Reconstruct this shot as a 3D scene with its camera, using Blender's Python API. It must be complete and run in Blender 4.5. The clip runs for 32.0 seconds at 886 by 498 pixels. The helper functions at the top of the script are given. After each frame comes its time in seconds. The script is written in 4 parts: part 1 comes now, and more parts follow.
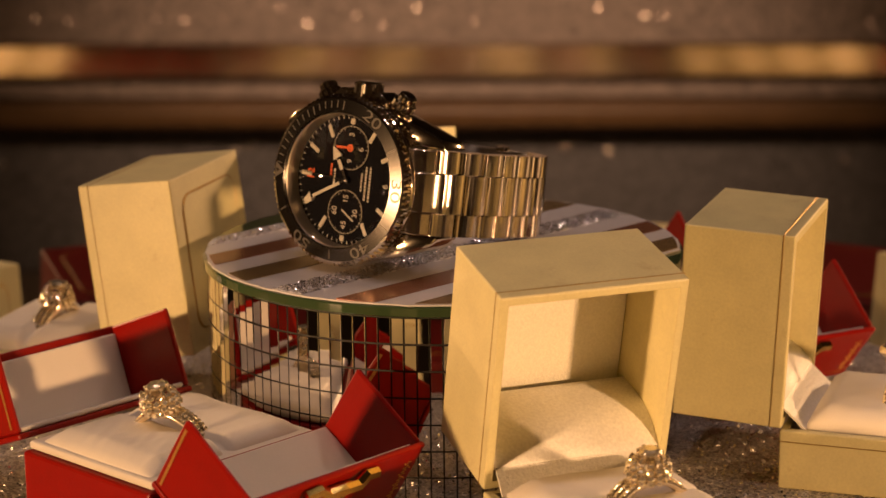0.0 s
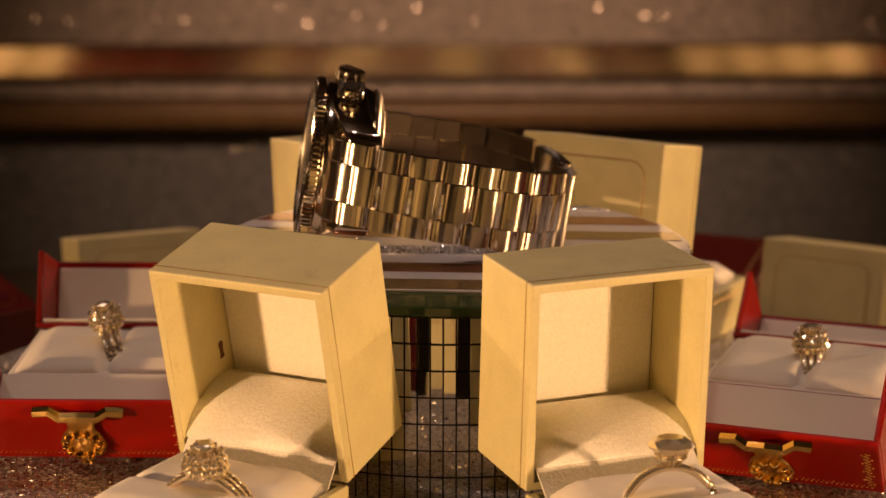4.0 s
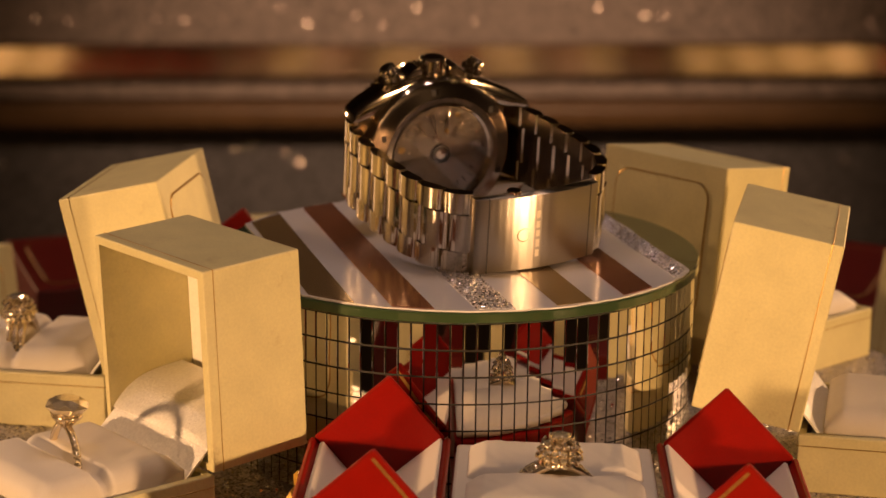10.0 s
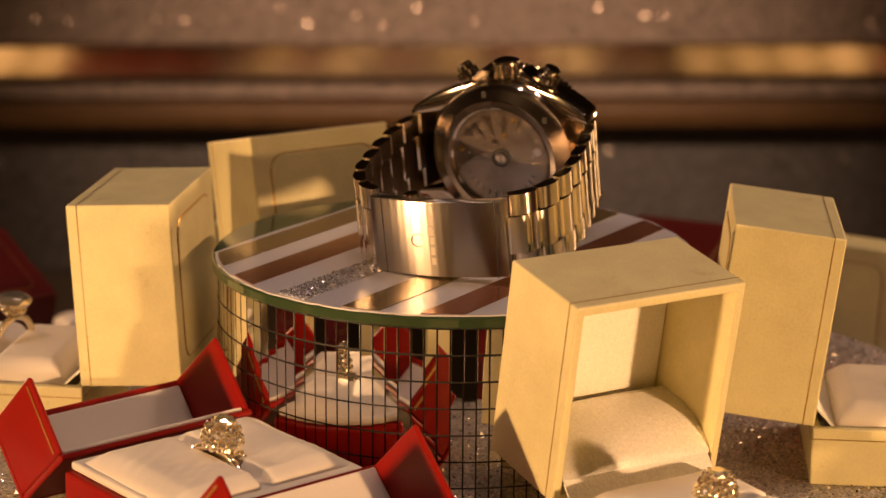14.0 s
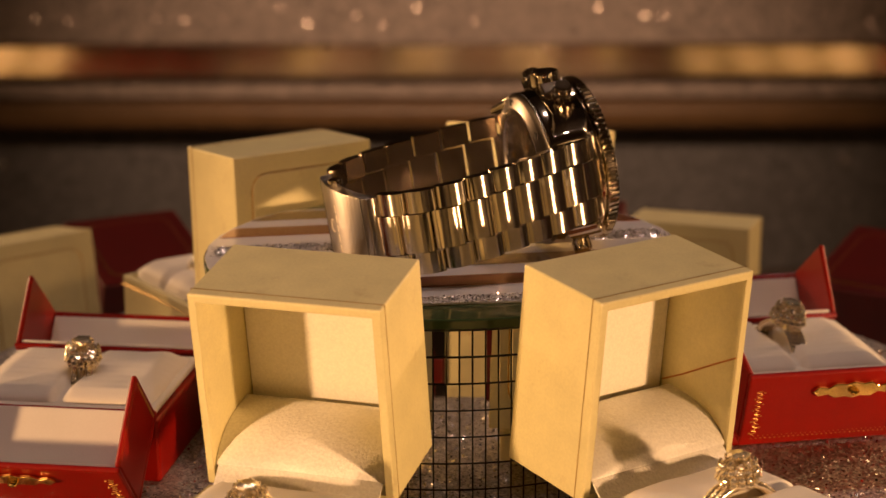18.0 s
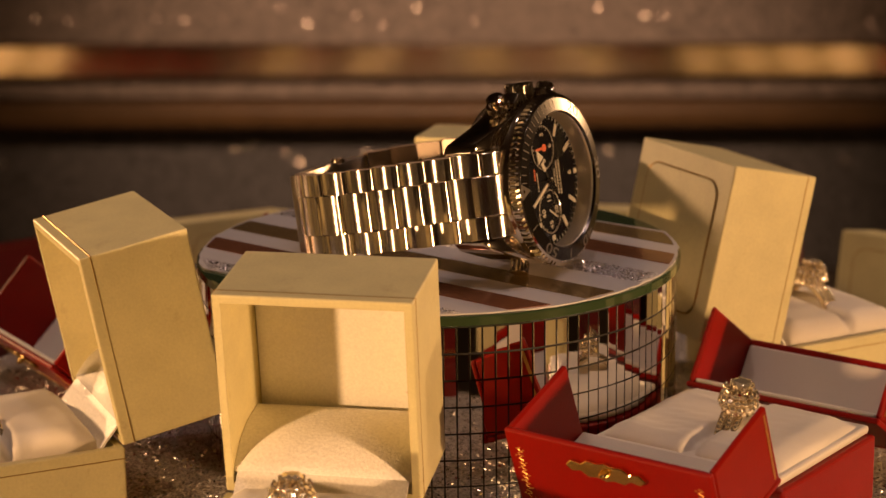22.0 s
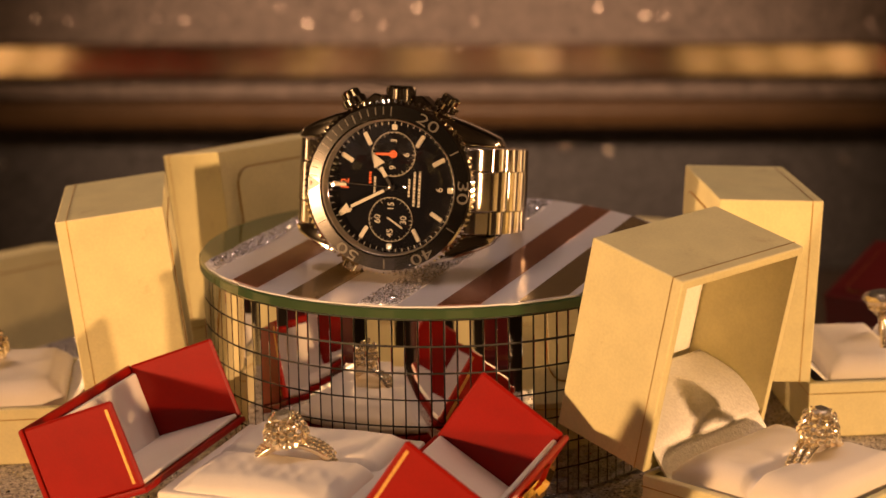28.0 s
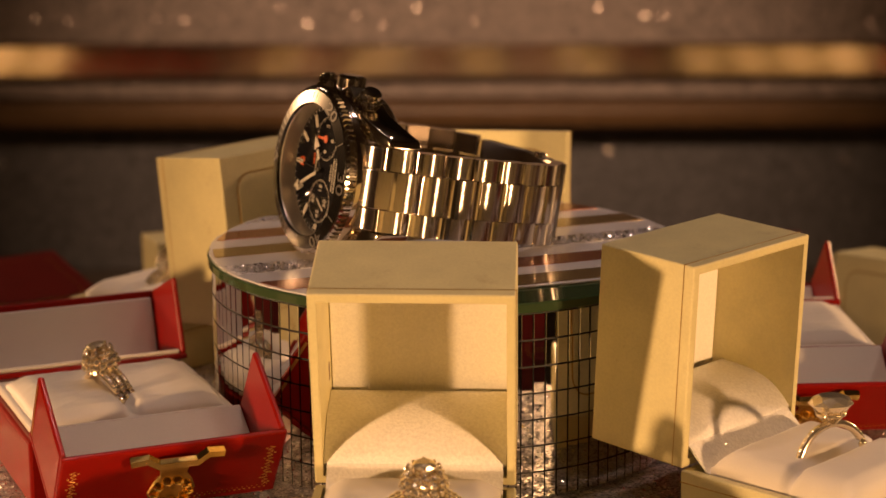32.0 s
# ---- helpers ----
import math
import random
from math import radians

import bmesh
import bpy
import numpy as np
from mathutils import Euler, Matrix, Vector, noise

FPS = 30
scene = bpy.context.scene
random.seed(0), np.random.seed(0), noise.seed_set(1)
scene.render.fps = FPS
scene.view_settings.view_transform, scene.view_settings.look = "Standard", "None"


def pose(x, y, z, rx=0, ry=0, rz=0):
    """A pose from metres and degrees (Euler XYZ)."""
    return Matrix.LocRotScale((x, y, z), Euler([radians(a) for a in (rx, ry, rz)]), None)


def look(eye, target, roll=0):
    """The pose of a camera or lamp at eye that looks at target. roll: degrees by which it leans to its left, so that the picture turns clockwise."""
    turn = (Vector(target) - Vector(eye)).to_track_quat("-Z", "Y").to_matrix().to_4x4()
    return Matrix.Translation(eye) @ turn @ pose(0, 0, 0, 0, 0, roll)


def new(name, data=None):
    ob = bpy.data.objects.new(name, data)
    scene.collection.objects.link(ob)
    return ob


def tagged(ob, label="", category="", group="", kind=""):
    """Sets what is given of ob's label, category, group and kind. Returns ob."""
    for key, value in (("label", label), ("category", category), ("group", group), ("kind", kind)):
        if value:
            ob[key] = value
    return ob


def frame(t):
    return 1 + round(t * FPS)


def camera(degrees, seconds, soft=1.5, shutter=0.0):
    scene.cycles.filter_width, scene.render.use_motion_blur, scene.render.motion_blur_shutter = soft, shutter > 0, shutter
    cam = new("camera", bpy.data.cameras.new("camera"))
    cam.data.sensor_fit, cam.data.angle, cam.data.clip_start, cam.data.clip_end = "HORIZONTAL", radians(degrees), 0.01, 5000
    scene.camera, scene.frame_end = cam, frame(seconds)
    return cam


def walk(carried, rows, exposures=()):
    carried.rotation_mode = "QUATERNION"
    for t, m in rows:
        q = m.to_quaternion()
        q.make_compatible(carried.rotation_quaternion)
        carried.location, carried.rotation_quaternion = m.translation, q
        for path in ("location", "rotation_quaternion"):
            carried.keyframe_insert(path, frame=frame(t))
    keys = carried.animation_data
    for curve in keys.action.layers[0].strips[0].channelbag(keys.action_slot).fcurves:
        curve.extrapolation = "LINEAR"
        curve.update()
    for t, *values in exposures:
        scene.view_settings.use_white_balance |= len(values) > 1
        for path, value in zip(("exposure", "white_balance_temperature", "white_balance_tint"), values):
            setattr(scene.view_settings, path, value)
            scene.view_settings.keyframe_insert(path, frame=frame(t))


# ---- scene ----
# ---- camera ----
cam = camera(23.12, 32.0, soft=1.5)
CAM_POSE = pose(0, -0.58, 0.1961, 0, 0, 0.126) @ pose(0, 0, 0, 76.032, 0, 0) @ pose(0, 0, 0, 0, 0, -0.149)
STOPS = ((0, 0.1), (3, 0.05), (6, 0.0), (7, 0.08), (9, 0.05), (12, 0.08), (13, 0.2), (14, 0.32), (17, 0.1), (18, 0.17), (19, -0.22), (20.4, -0.22), (21.2, 0.06), (24, 0.02), (25, 0.2), (26, 0.3), (28, 0.41), (29.5, 0.38), (31, 0.12), (32, 0.08))
walk(cam, [(0, CAM_POSE), (32, CAM_POSE)], STOPS)
cam.data.dof.use_dof = True
cam.data.dof.focus_distance = 0.535
cam.data.dof.aperture_fstop = 19.0

# ---- light ----
world = bpy.data.worlds.new("world")
scene.world = world
world.use_nodes = True
world.node_tree.nodes["Background"].inputs["Color"].default_value = (1.0, 0.78, 0.60, 1)
world.node_tree.nodes["Background"].inputs["Strength"].default_value = 0.004


def lamp(name, eye, target, watts, size, colour):
    data = bpy.data.lights.new(name, "AREA")
    data.shape, data.size, data.energy, data.color = "DISK", size, watts, colour
    ob = new(name, data)
    ob.matrix_world = look(eye, target)
    return ob


WARM = (1.0, 0.55, 0.252)
for eye, aim, cone, watts in (((-0.890, -0.793, 0.11), (0.18, -0.147, 0.04), 34.5, 51.0), ((0.878, -0.808, 0.085), (-0.176, -0.14, 0.04), 42.0, 46.0)):
    data = bpy.data.lights.new("shop_spot_lamp", "SPOT")
    data.shadow_soft_size, data.energy, data.color = 0.03, watts, WARM
    data.spot_size, data.spot_blend = math.radians(cone), 0.35
    new("shop_spot_lamp", data).matrix_world = look(eye, aim)
# unseen fill lamps, added to brighten what the mirror strip reflects
lamp("rear_fill_lamp", (-0.95, 0.80, 0.22), (0, -0.3, 0.0), 6.8, 0.06, WARM)
lamp("rear_fill_lamp", (0.95, 0.80, 0.22), (0, -0.3, 0.0), 6.8, 0.06, WARM)
# unseen overhead lamps, added for the lit box tops and small glints
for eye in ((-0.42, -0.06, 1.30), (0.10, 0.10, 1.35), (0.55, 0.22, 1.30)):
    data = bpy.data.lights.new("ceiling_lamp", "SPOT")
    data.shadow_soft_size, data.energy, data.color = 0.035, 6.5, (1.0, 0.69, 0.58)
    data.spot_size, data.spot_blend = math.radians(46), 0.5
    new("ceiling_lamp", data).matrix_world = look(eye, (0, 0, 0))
# no lamp is seen here: added fill that lifts the middle of the backdrop
data = bpy.data.lights.new("backdrop_fill_lamp", "SPOT")
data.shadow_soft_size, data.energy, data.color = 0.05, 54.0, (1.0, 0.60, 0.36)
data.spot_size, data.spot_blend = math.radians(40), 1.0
new("backdrop_fill_lamp", data).matrix_world = look((0.0, 0.35, 0.62), (0, 1.33, -0.12))

# ---- materials ----
MATS = {}


def material(name, colour, rough=0.5, metal=0.0, grain=0.0, grain_size=200.0, bump=0.0, spots=0.0, spot_size=20.0, coat=0.0, object_random=0.0, sheen=0.0, flake=0.0, wear=None, stains=0.0):
    """Principled material with fine grain, larger stains and relief, all in object space."""
    if name in MATS:
        return MATS[name]
    m = bpy.data.materials.new(name)
    m.use_nodes = True
    nt = m.node_tree
    b = nt.nodes["Principled BSDF"]
    b.inputs["Roughness"].default_value, b.inputs["Metallic"].default_value = rough, metal
    b.inputs["Coat Weight"].default_value = coat
    b.inputs["Coat Roughness"].default_value = 0.12
    b.inputs["Sheen Weight"].default_value = sheen
    co = nt.nodes.new("ShaderNodeTexCoord")
    fine = nt.nodes.new("ShaderNodeTexNoise")
    fine.inputs["Scale"].default_value, fine.inputs["Detail"].default_value = grain_size, 4
    big = nt.nodes.new("ShaderNodeTexNoise")
    big.inputs["Scale"].default_value, big.inputs["Detail"].default_value = spot_size, 3
    nt.links.new(co.outputs["Object"], fine.inputs["Vector"])
    nt.links.new(co.outputs["Object"], big.inputs["Vector"])
    f = nt.nodes.new("ShaderNodeMath")
    f.operation = "MULTIPLY_ADD"
    nt.links.new(fine.outputs["Fac"], f.inputs[0])
    f.inputs[1].default_value, f.inputs[2].default_value = 2 * grain, 1 - grain
    g = nt.nodes.new("ShaderNodeMath")
    g.operation = "MULTIPLY_ADD"
    nt.links.new(big.outputs["Fac"], g.inputs[0])
    g.inputs[1].default_value, g.inputs[2].default_value = 2 * spots, 1 - spots
    h = nt.nodes.new("ShaderNodeMath")
    h.operation = "MULTIPLY"
    nt.links.new(f.outputs[0], h.inputs[0])
    nt.links.new(g.outputs[0], h.inputs[1])
    last = h
    if object_random:
        info = nt.nodes.new("ShaderNodeObjectInfo")
        r = nt.nodes.new("ShaderNodeMath")
        r.operation = "MULTIPLY_ADD"
        nt.links.new(info.outputs["Random"], r.inputs[0])
        r.inputs[1].default_value, r.inputs[2].default_value = 2 * object_random, 1 - object_random
        last = nt.nodes.new("ShaderNodeMath")
        last.operation = "MULTIPLY"
        nt.links.new(h.outputs[0], last.inputs[0])
        nt.links.new(r.outputs[0], last.inputs[1])
    mul = nt.nodes.new("ShaderNodeVectorMath")
    mul.operation = "SCALE"
    mul.inputs[0].default_value = colour
    nt.links.new(last.outputs[0], mul.inputs["Scale"])
    skin = mul.outputs[0]

    def over(skin, fac, tint):
        mix = nt.nodes.new("ShaderNodeMix")
        mix.data_type = "RGBA"
        nt.links.new(fac, mix.inputs[0])
        nt.links.new(skin, mix.inputs[6])
        mix.inputs[7].default_value = (*tint, 1)
        return mix.outputs[2]

    def band(value, low, high, top):
        ramp = nt.nodes.new("ShaderNodeMapRange")
        ramp.inputs["From Min"].default_value, ramp.inputs["From Max"].default_value, ramp.inputs["To Max"].default_value = low, high, top
        nt.links.new(value, ramp.inputs["Value"])
        return ramp.outputs[0]

    if stains:
        # scattered brownish handling marks
        marks = nt.nodes.new("ShaderNodeTexNoise")
        marks.inputs["Scale"].default_value, marks.inputs["Detail"].default_value, marks.inputs["Roughness"].default_value = 110, 5, 0.7
        nt.links.new(co.outputs["Object"], marks.inputs["Vector"])
        skin = over(skin, band(marks.outputs["Fac"], 0.60, 0.80, stains), wear)
    if wear:
        # rubbed edges: where the rounded normal leaves the face normal
        soft = nt.nodes.new("ShaderNodeBevel")
        soft.samples = 4
        soft.inputs["Radius"].default_value = 0.0007
        geo = nt.nodes.new("ShaderNodeNewGeometry")
        dot = nt.nodes.new("ShaderNodeVectorMath")
        dot.operation = "DOT_PRODUCT"
        nt.links.new(soft.outputs[0], dot.inputs[0])
        nt.links.new(geo.outputs["Normal"], dot.inputs[1])
        edge = nt.nodes.new("ShaderNodeMath")
        edge.operation = "SUBTRACT"
        edge.inputs[0].default_value = 1.0
        nt.links.new(dot.outputs["Value"], edge.inputs[1])
        rub = nt.nodes.new("ShaderNodeMath")
        rub.operation = "MULTIPLY"
        nt.links.new(band(edge.outputs[0], 0.02, 0.25, 1.0), rub.inputs[0])
        nt.links.new(band(big.outputs["Fac"], 0.42, 0.62, 0.75), rub.inputs[1])
        skin = over(skin, rub.outputs[0], wear)
    nt.links.new(skin, b.inputs["Base Color"])
    if flake:
        # tiny pearly flakes: a coat whose facets each lean their own way
        cells = nt.nodes.new("ShaderNodeTexVoronoi")
        cells.inputs["Scale"].default_value = 1 / flake
        nt.links.new(co.outputs["Object"], cells.inputs["Vector"])
        mid = nt.nodes.new("ShaderNodeVectorMath")
        mid.operation = "MULTIPLY_ADD"
        mid.inputs[1].default_value, mid.inputs[2].default_value = (0.56, 0.56, 0.56), (-0.28, -0.28, -0.28)
        nt.links.new(cells.outputs["Color"], mid.inputs[0])
        geo = nt.nodes.new("ShaderNodeNewGeometry")
        lean = nt.nodes.new("ShaderNodeVectorMath")
        lean.operation = "ADD"
        nt.links.new(mid.outputs[0], lean.inputs[0])
        nt.links.new(geo.outputs["Normal"], lean.inputs[1])
        unit = nt.nodes.new("ShaderNodeVectorMath")
        unit.operation = "NORMALIZE"
        nt.links.new(lean.outputs[0], unit.inputs[0])
        nt.links.new(unit.outputs[0], b.inputs["Coat Normal"])
    if bump:
        bm = nt.nodes.new("ShaderNodeBump")
        bm.inputs["Strength"].default_value, bm.inputs["Distance"].default_value = bump, 0.0004
        nt.links.new(fine.outputs["Fac"], bm.inputs["Height"])
        nt.links.new(bm.outputs[0], b.inputs["Normal"])
    MATS[name] = m
    return m


def glitter(name, colour, cell, spread, rough=0.2, metal=1.0):
    """Flakes: every small cell has a tilt and a tint of its own."""
    m = bpy.data.materials.new(name)
    m.use_nodes = True
    nt = m.node_tree
    b = nt.nodes["Principled BSDF"]
    b.inputs["Roughness"].default_value, b.inputs["Metallic"].default_value = rough, metal
    co = nt.nodes.new("ShaderNodeTexCoord")
    v = nt.nodes.new("ShaderNodeTexVoronoi")
    v.inputs["Scale"].default_value = 1 / cell
    nt.links.new(co.outputs["Object"], v.inputs["Vector"])
    sub = nt.nodes.new("ShaderNodeVectorMath")
    sub.operation = "SUBTRACT"
    sub.inputs[1].default_value = (0.5, 0.5, 0.5)
    nt.links.new(v.outputs["Color"], sub.inputs[0])
    sc = nt.nodes.new("ShaderNodeVectorMath")
    sc.operation = "SCALE"
    sc.inputs["Scale"].default_value = spread
    nt.links.new(sub.outputs[0], sc.inputs[0])
    geo = nt.nodes.new("ShaderNodeNewGeometry")
    add = nt.nodes.new("ShaderNodeVectorMath")
    add.operation = "ADD"
    nt.links.new(sc.outputs[0], add.inputs[0])
    nt.links.new(geo.outputs["Normal"], add.inputs[1])
    nrm = nt.nodes.new("ShaderNodeVectorMath")
    nrm.operation = "NORMALIZE"
    nt.links.new(add.outputs[0], nrm.inputs[0])
    nt.links.new(nrm.outputs[0], b.inputs["Normal"])
    sep = nt.nodes.new("ShaderNodeSeparateColor")
    nt.links.new(v.outputs["Color"], sep.inputs[0])
    t = nt.nodes.new("ShaderNodeMath")
    t.operation = "MULTIPLY_ADD"
    nt.links.new(sep.outputs[2], t.inputs[0])
    t.inputs[1].default_value, t.inputs[2].default_value = 1.1, 0.35
    mul = nt.nodes.new("ShaderNodeVectorMath")
    mul.operation = "SCALE"
    mul.inputs[0].default_value = colour
    nt.links.new(t.outputs[0], mul.inputs["Scale"])
    nt.links.new(mul.outputs[0], b.inputs["Base Color"])
    MATS[name] = m
    return m


CREAM = material("cream_leatherette", (0.72, 0.65, 0.34), 0.42, coat=0.08, flake=0.00012, grain=0.10, grain_size=1300, bump=0.15, spots=0.15, spot_size=95, object_random=0.03, wear=(0.40, 0.27, 0.10), stains=0.46)
CREAM_IN = material("cream_silk_lining", (0.95, 0.92, 0.79), 0.45, coat=0.2, flake=0.00016, grain=0.13, grain_size=1700, bump=0.25, spots=0.06, sheen=0.2)
GILT_LINE = material("faded_gilt_line", (0.46, 0.28, 0.075), 0.36, metal=0.8, grain=0.35, grain_size=700)
WHITE_SATIN = material("white_satin", (0.76, 0.705, 0.61), 0.5, grain=0.04, grain_size=2200, bump=0.10, spots=0.05, spot_size=90, sheen=0.3)
WHITE_SATIN.node_tree.nodes["Principled BSDF"].inputs["Specular IOR Level"].default_value = 0.22
RED = material("red_leatherette", (0.25, 0.0055, 0.0018), 0.36, grain=0.10, grain_size=1500, bump=0.07, spots=0.16, spot_size=90, coat=0.03, wear=(0.10, 0.02, 0.008))
RED.node_tree.nodes["Principled BSDF"].inputs["Specular IOR Level"].default_value = 0.2
MAROON = material("maroon_leatherette", (0.105, 0.0045, 0.0018), 0.42, grain=0.10, grain_size=1500, bump=0.16, spots=0.16, spot_size=90)
PEARL = material("pearly_paper", (0.92, 0.90, 0.85), 0.44, coat=0.12, flake=0.00016, grain=0.2, grain_size=1300, bump=0.6, spots=0.04)
GOLD = material("polished_brass", (0.85, 0.56, 0.17), 0.18, metal=1.0, grain=0.05, grain_size=900)
STEEL = material("polished_steel", (0.78, 0.70, 0.57), 0.10, metal=1.0, grain=0.03, grain_size=900)
BRUSHED = material("brushed_steel", (0.60, 0.54, 0.455), 0.23, metal=1.0, grain=0.08, grain_size=2500, bump=0.05)
CLASP_STEEL = material("satin_steel", (0.49, 0.445, 0.375), 0.31, metal=1.0, grain=0.08, grain_size=2500, bump=0.05)
INNER_STEEL = material("darker_inner_steel", (0.28, 0.225, 0.17), 0.27, metal=1.0, grain=0.15, grain_size=1800)
LINK_STEEL = material("link_steel", (0.60, 0.54, 0.455), 0.24, metal=1.0, grain=0.05, grain_size=2500)
for brushed in (BRUSHED, CLASP_STEEL, LINK_STEEL):
    # the brushing draws highlights out across the bracelet
    along_z = brushed.node_tree.nodes.new("ShaderNodeTangent")
    along_z.direction_type, along_z.axis = "RADIAL", "Z"
    shader = brushed.node_tree.nodes["Principled BSDF"]
    shader.inputs["Anisotropic"].default_value, shader.inputs["Anisotropic Rotation"].default_value = 0.97, 0.25
    brushed.node_tree.links.new(along_z.outputs[0], shader.inputs["Tangent"])
RING_STEEL = material("turned_steel", (0.42, 0.37, 0.32), 0.24, metal=1.0, grain=0.06, grain_size=2500)
shader = RING_STEEL.node_tree.nodes["Principled BSDF"]
around_y = RING_STEEL.node_tree.nodes.new("ShaderNodeTangent")
around_y.direction_type, around_y.axis = "RADIAL", "Y"
shader.inputs["Anisotropic"].default_value = 0.85
RING_STEEL.node_tree.links.new(around_y.outputs[0], shader.inputs["Tangent"])
FLANGE = material("satin_flange", (0.66, 0.60, 0.50), 0.38, metal=0.9, grain=0.05, grain_size=2500)
BLACK_DIAL = material("black_dial", (0.006, 0.006, 0.008), 0.9, grain=0.2, grain_size=3000)
BLACK_DIAL.node_tree.nodes["Principled BSDF"].inputs["Specular IOR Level"].default_value = 0.08
BEZEL_BLACK = material("dark_bezel", (0.115, 0.107, 0.097), 0.25, metal=1.0, grain=0.1, grain_size=2500)
NUMERAL = material("dull_numeral", (0.15, 0.135, 0.115), 0.35, metal=0.3, grain=0.05)
DULL_GILT = material("stamped_gilt", (0.62, 0.36, 0.10), 0.42, metal=0.9, grain=0.35, grain_size=900)
STAIN = material("brown_stain", (0.12, 0.035, 0.012), 0.6, grain=0.4, grain_size=600)
TORN = material("torn_board", (0.50, 0.20, 0.05), 0.7, grain=0.3, grain_size=900)
LUME = material("lume_paint", (0.62, 0.575, 0.47), 0.4, grain=0.03)
ORANGE = material("orange_paint", (0.75, 0.13, 0.02), 0.4, grain=0.03)
DIAMOND = material("cut_stone", (0.97, 0.87, 0.66), 0.15, metal=0.86, grain=0.02)
WHITE_GOLD = material("white_gold", (0.84, 0.74, 0.56), 0.15, metal=0.9, grain=0.03)
MIRROR = material("mirror_tile", (0.80, 0.78, 0.74), 0.02, metal=1.0, grain=0.02, object_random=0.03)
GROUT = material("dark_grout", (0.02, 0.017, 0.014), 0.6, grain=0.2)
PAPER = material("white_paper", (0.82, 0.805, 0.82), 0.24, grain=0.03, grain_size=400, coat=0.8)
FOIL_BROWN = material("bronze_foil", (0.36, 0.25, 0.11), 0.22, metal=0.6, grain=0.15, grain_size=120, bump=0.25, coat=0.5)
FOIL_RED = material("copper_red_foil", (0.42, 0.17, 0.09), 0.22, metal=0.6, grain=0.15, grain_size=120, bump=0.25, coat=0.5)
GLASS_EDGE = material("green_glass", (0.045, 0.078, 0.034), 0.06, grain=0.1, grain_size=60, coat=0.6)
SILVER_GLITTER = glitter("silver_glitter", (0.95, 0.93, 0.96), 0.0004, 1.2, rough=0.25, metal=0.35)
FLOOR_GLITTER = glitter("grey_glitter_cloth", (0.50, 0.46, 0.42), 0.0006, 1.3, rough=0.32, metal=0.4)
WALL_DARK = material("dark_taupe_paint", (0.07, 0.052, 0.040), 0.7, grain=0.2, grain_size=30, spots=0.2, spot_size=3)
BACK_GLITTER = glitter("dark_glitter_cloth", (0.22, 0.178, 0.155), 0.0022, 0.05, rough=0.65, metal=0.0)
LOWER_CLOTH = glitter("black_glitter_cloth", (0.085, 0.081, 0.085), 0.0022, 0.05, rough=0.65, metal=0.0)
BROWN_RAIL = material("dark_brown_wood", (0.085, 0.046, 0.018), 0.38, grain=0.3, grain_size=40, spots=0.2, spot_size=8)
BACK_MIRROR = material("antique_mirror", (0.95, 0.84, 0.73), 0.10, metal=1.0, grain=0.10, grain_size=25)
# the strip is brushed so that it smears its reflections sideways
along_y = BACK_MIRROR.node_tree.nodes.new("ShaderNodeTangent")
along_y.direction_type, along_y.axis = "RADIAL", "Y"
shader = BACK_MIRROR.node_tree.nodes["Principled BSDF"]
shader.inputs["Anisotropic"].default_value, shader.inputs["Anisotropic Rotation"].default_value = 0.3, 0.25
BACK_MIRROR.node_tree.links.new(along_y.outputs[0], shader.inputs["Tangent"])


# ---- mesh helpers ----
def mesh_from(bm, name, mat, smooth=False):
    me = bpy.data.meshes.new(name)
    bm.normal_update()
    if smooth == "auto":
        for e in bm.edges:
            e.smooth = len(e.link_faces) == 2 and e.calc_face_angle(0) < radians(32)
    bm.to_mesh(me)
    bm.free()
    me.materials.append(mat)
    if smooth:
        me.polygons.foreach_set("use_smooth", [True] * len(me.polygons))
    return me


def part(name, bm, mat, parent, label="", smooth=False, m=None):
    ob = new(name, mesh_from(bm, name, mat, smooth) if isinstance(bm, bmesh.types.BMesh) else bm)
    ob.parent = parent
    if m is not None:
        ob.matrix_basis = m
    if label:
        ob["label"] = label
    return ob


def thing(name, label, category, group="", kind=""):
    return tagged(new(name), label, category, group, kind)


def box_bm(x0, x1, y0, y1, z0, z1, bevel=0.0, segs=2, bm=None):
    bm = bm or bmesh.new()
    vs = [bm.verts.new((x, y, z)) for x in (x0, x1) for y in (y0, y1) for z in (z0, z1)]
    fs = []
    for a in ((0, 1, 3, 2), (4, 6, 7, 5), (0, 4, 5, 1), (2, 3, 7, 6), (0, 2, 6, 4), (1, 5, 7, 3)):
        fs.append(bm.faces.new([vs[i] for i in a]))
    if bevel:
        es = list({e for f in fs for e in f.edges})
        bmesh.ops.bevel(bm, geom=es, offset=bevel, segments=segs, affect="EDGES", profile=0.5)
    return bm


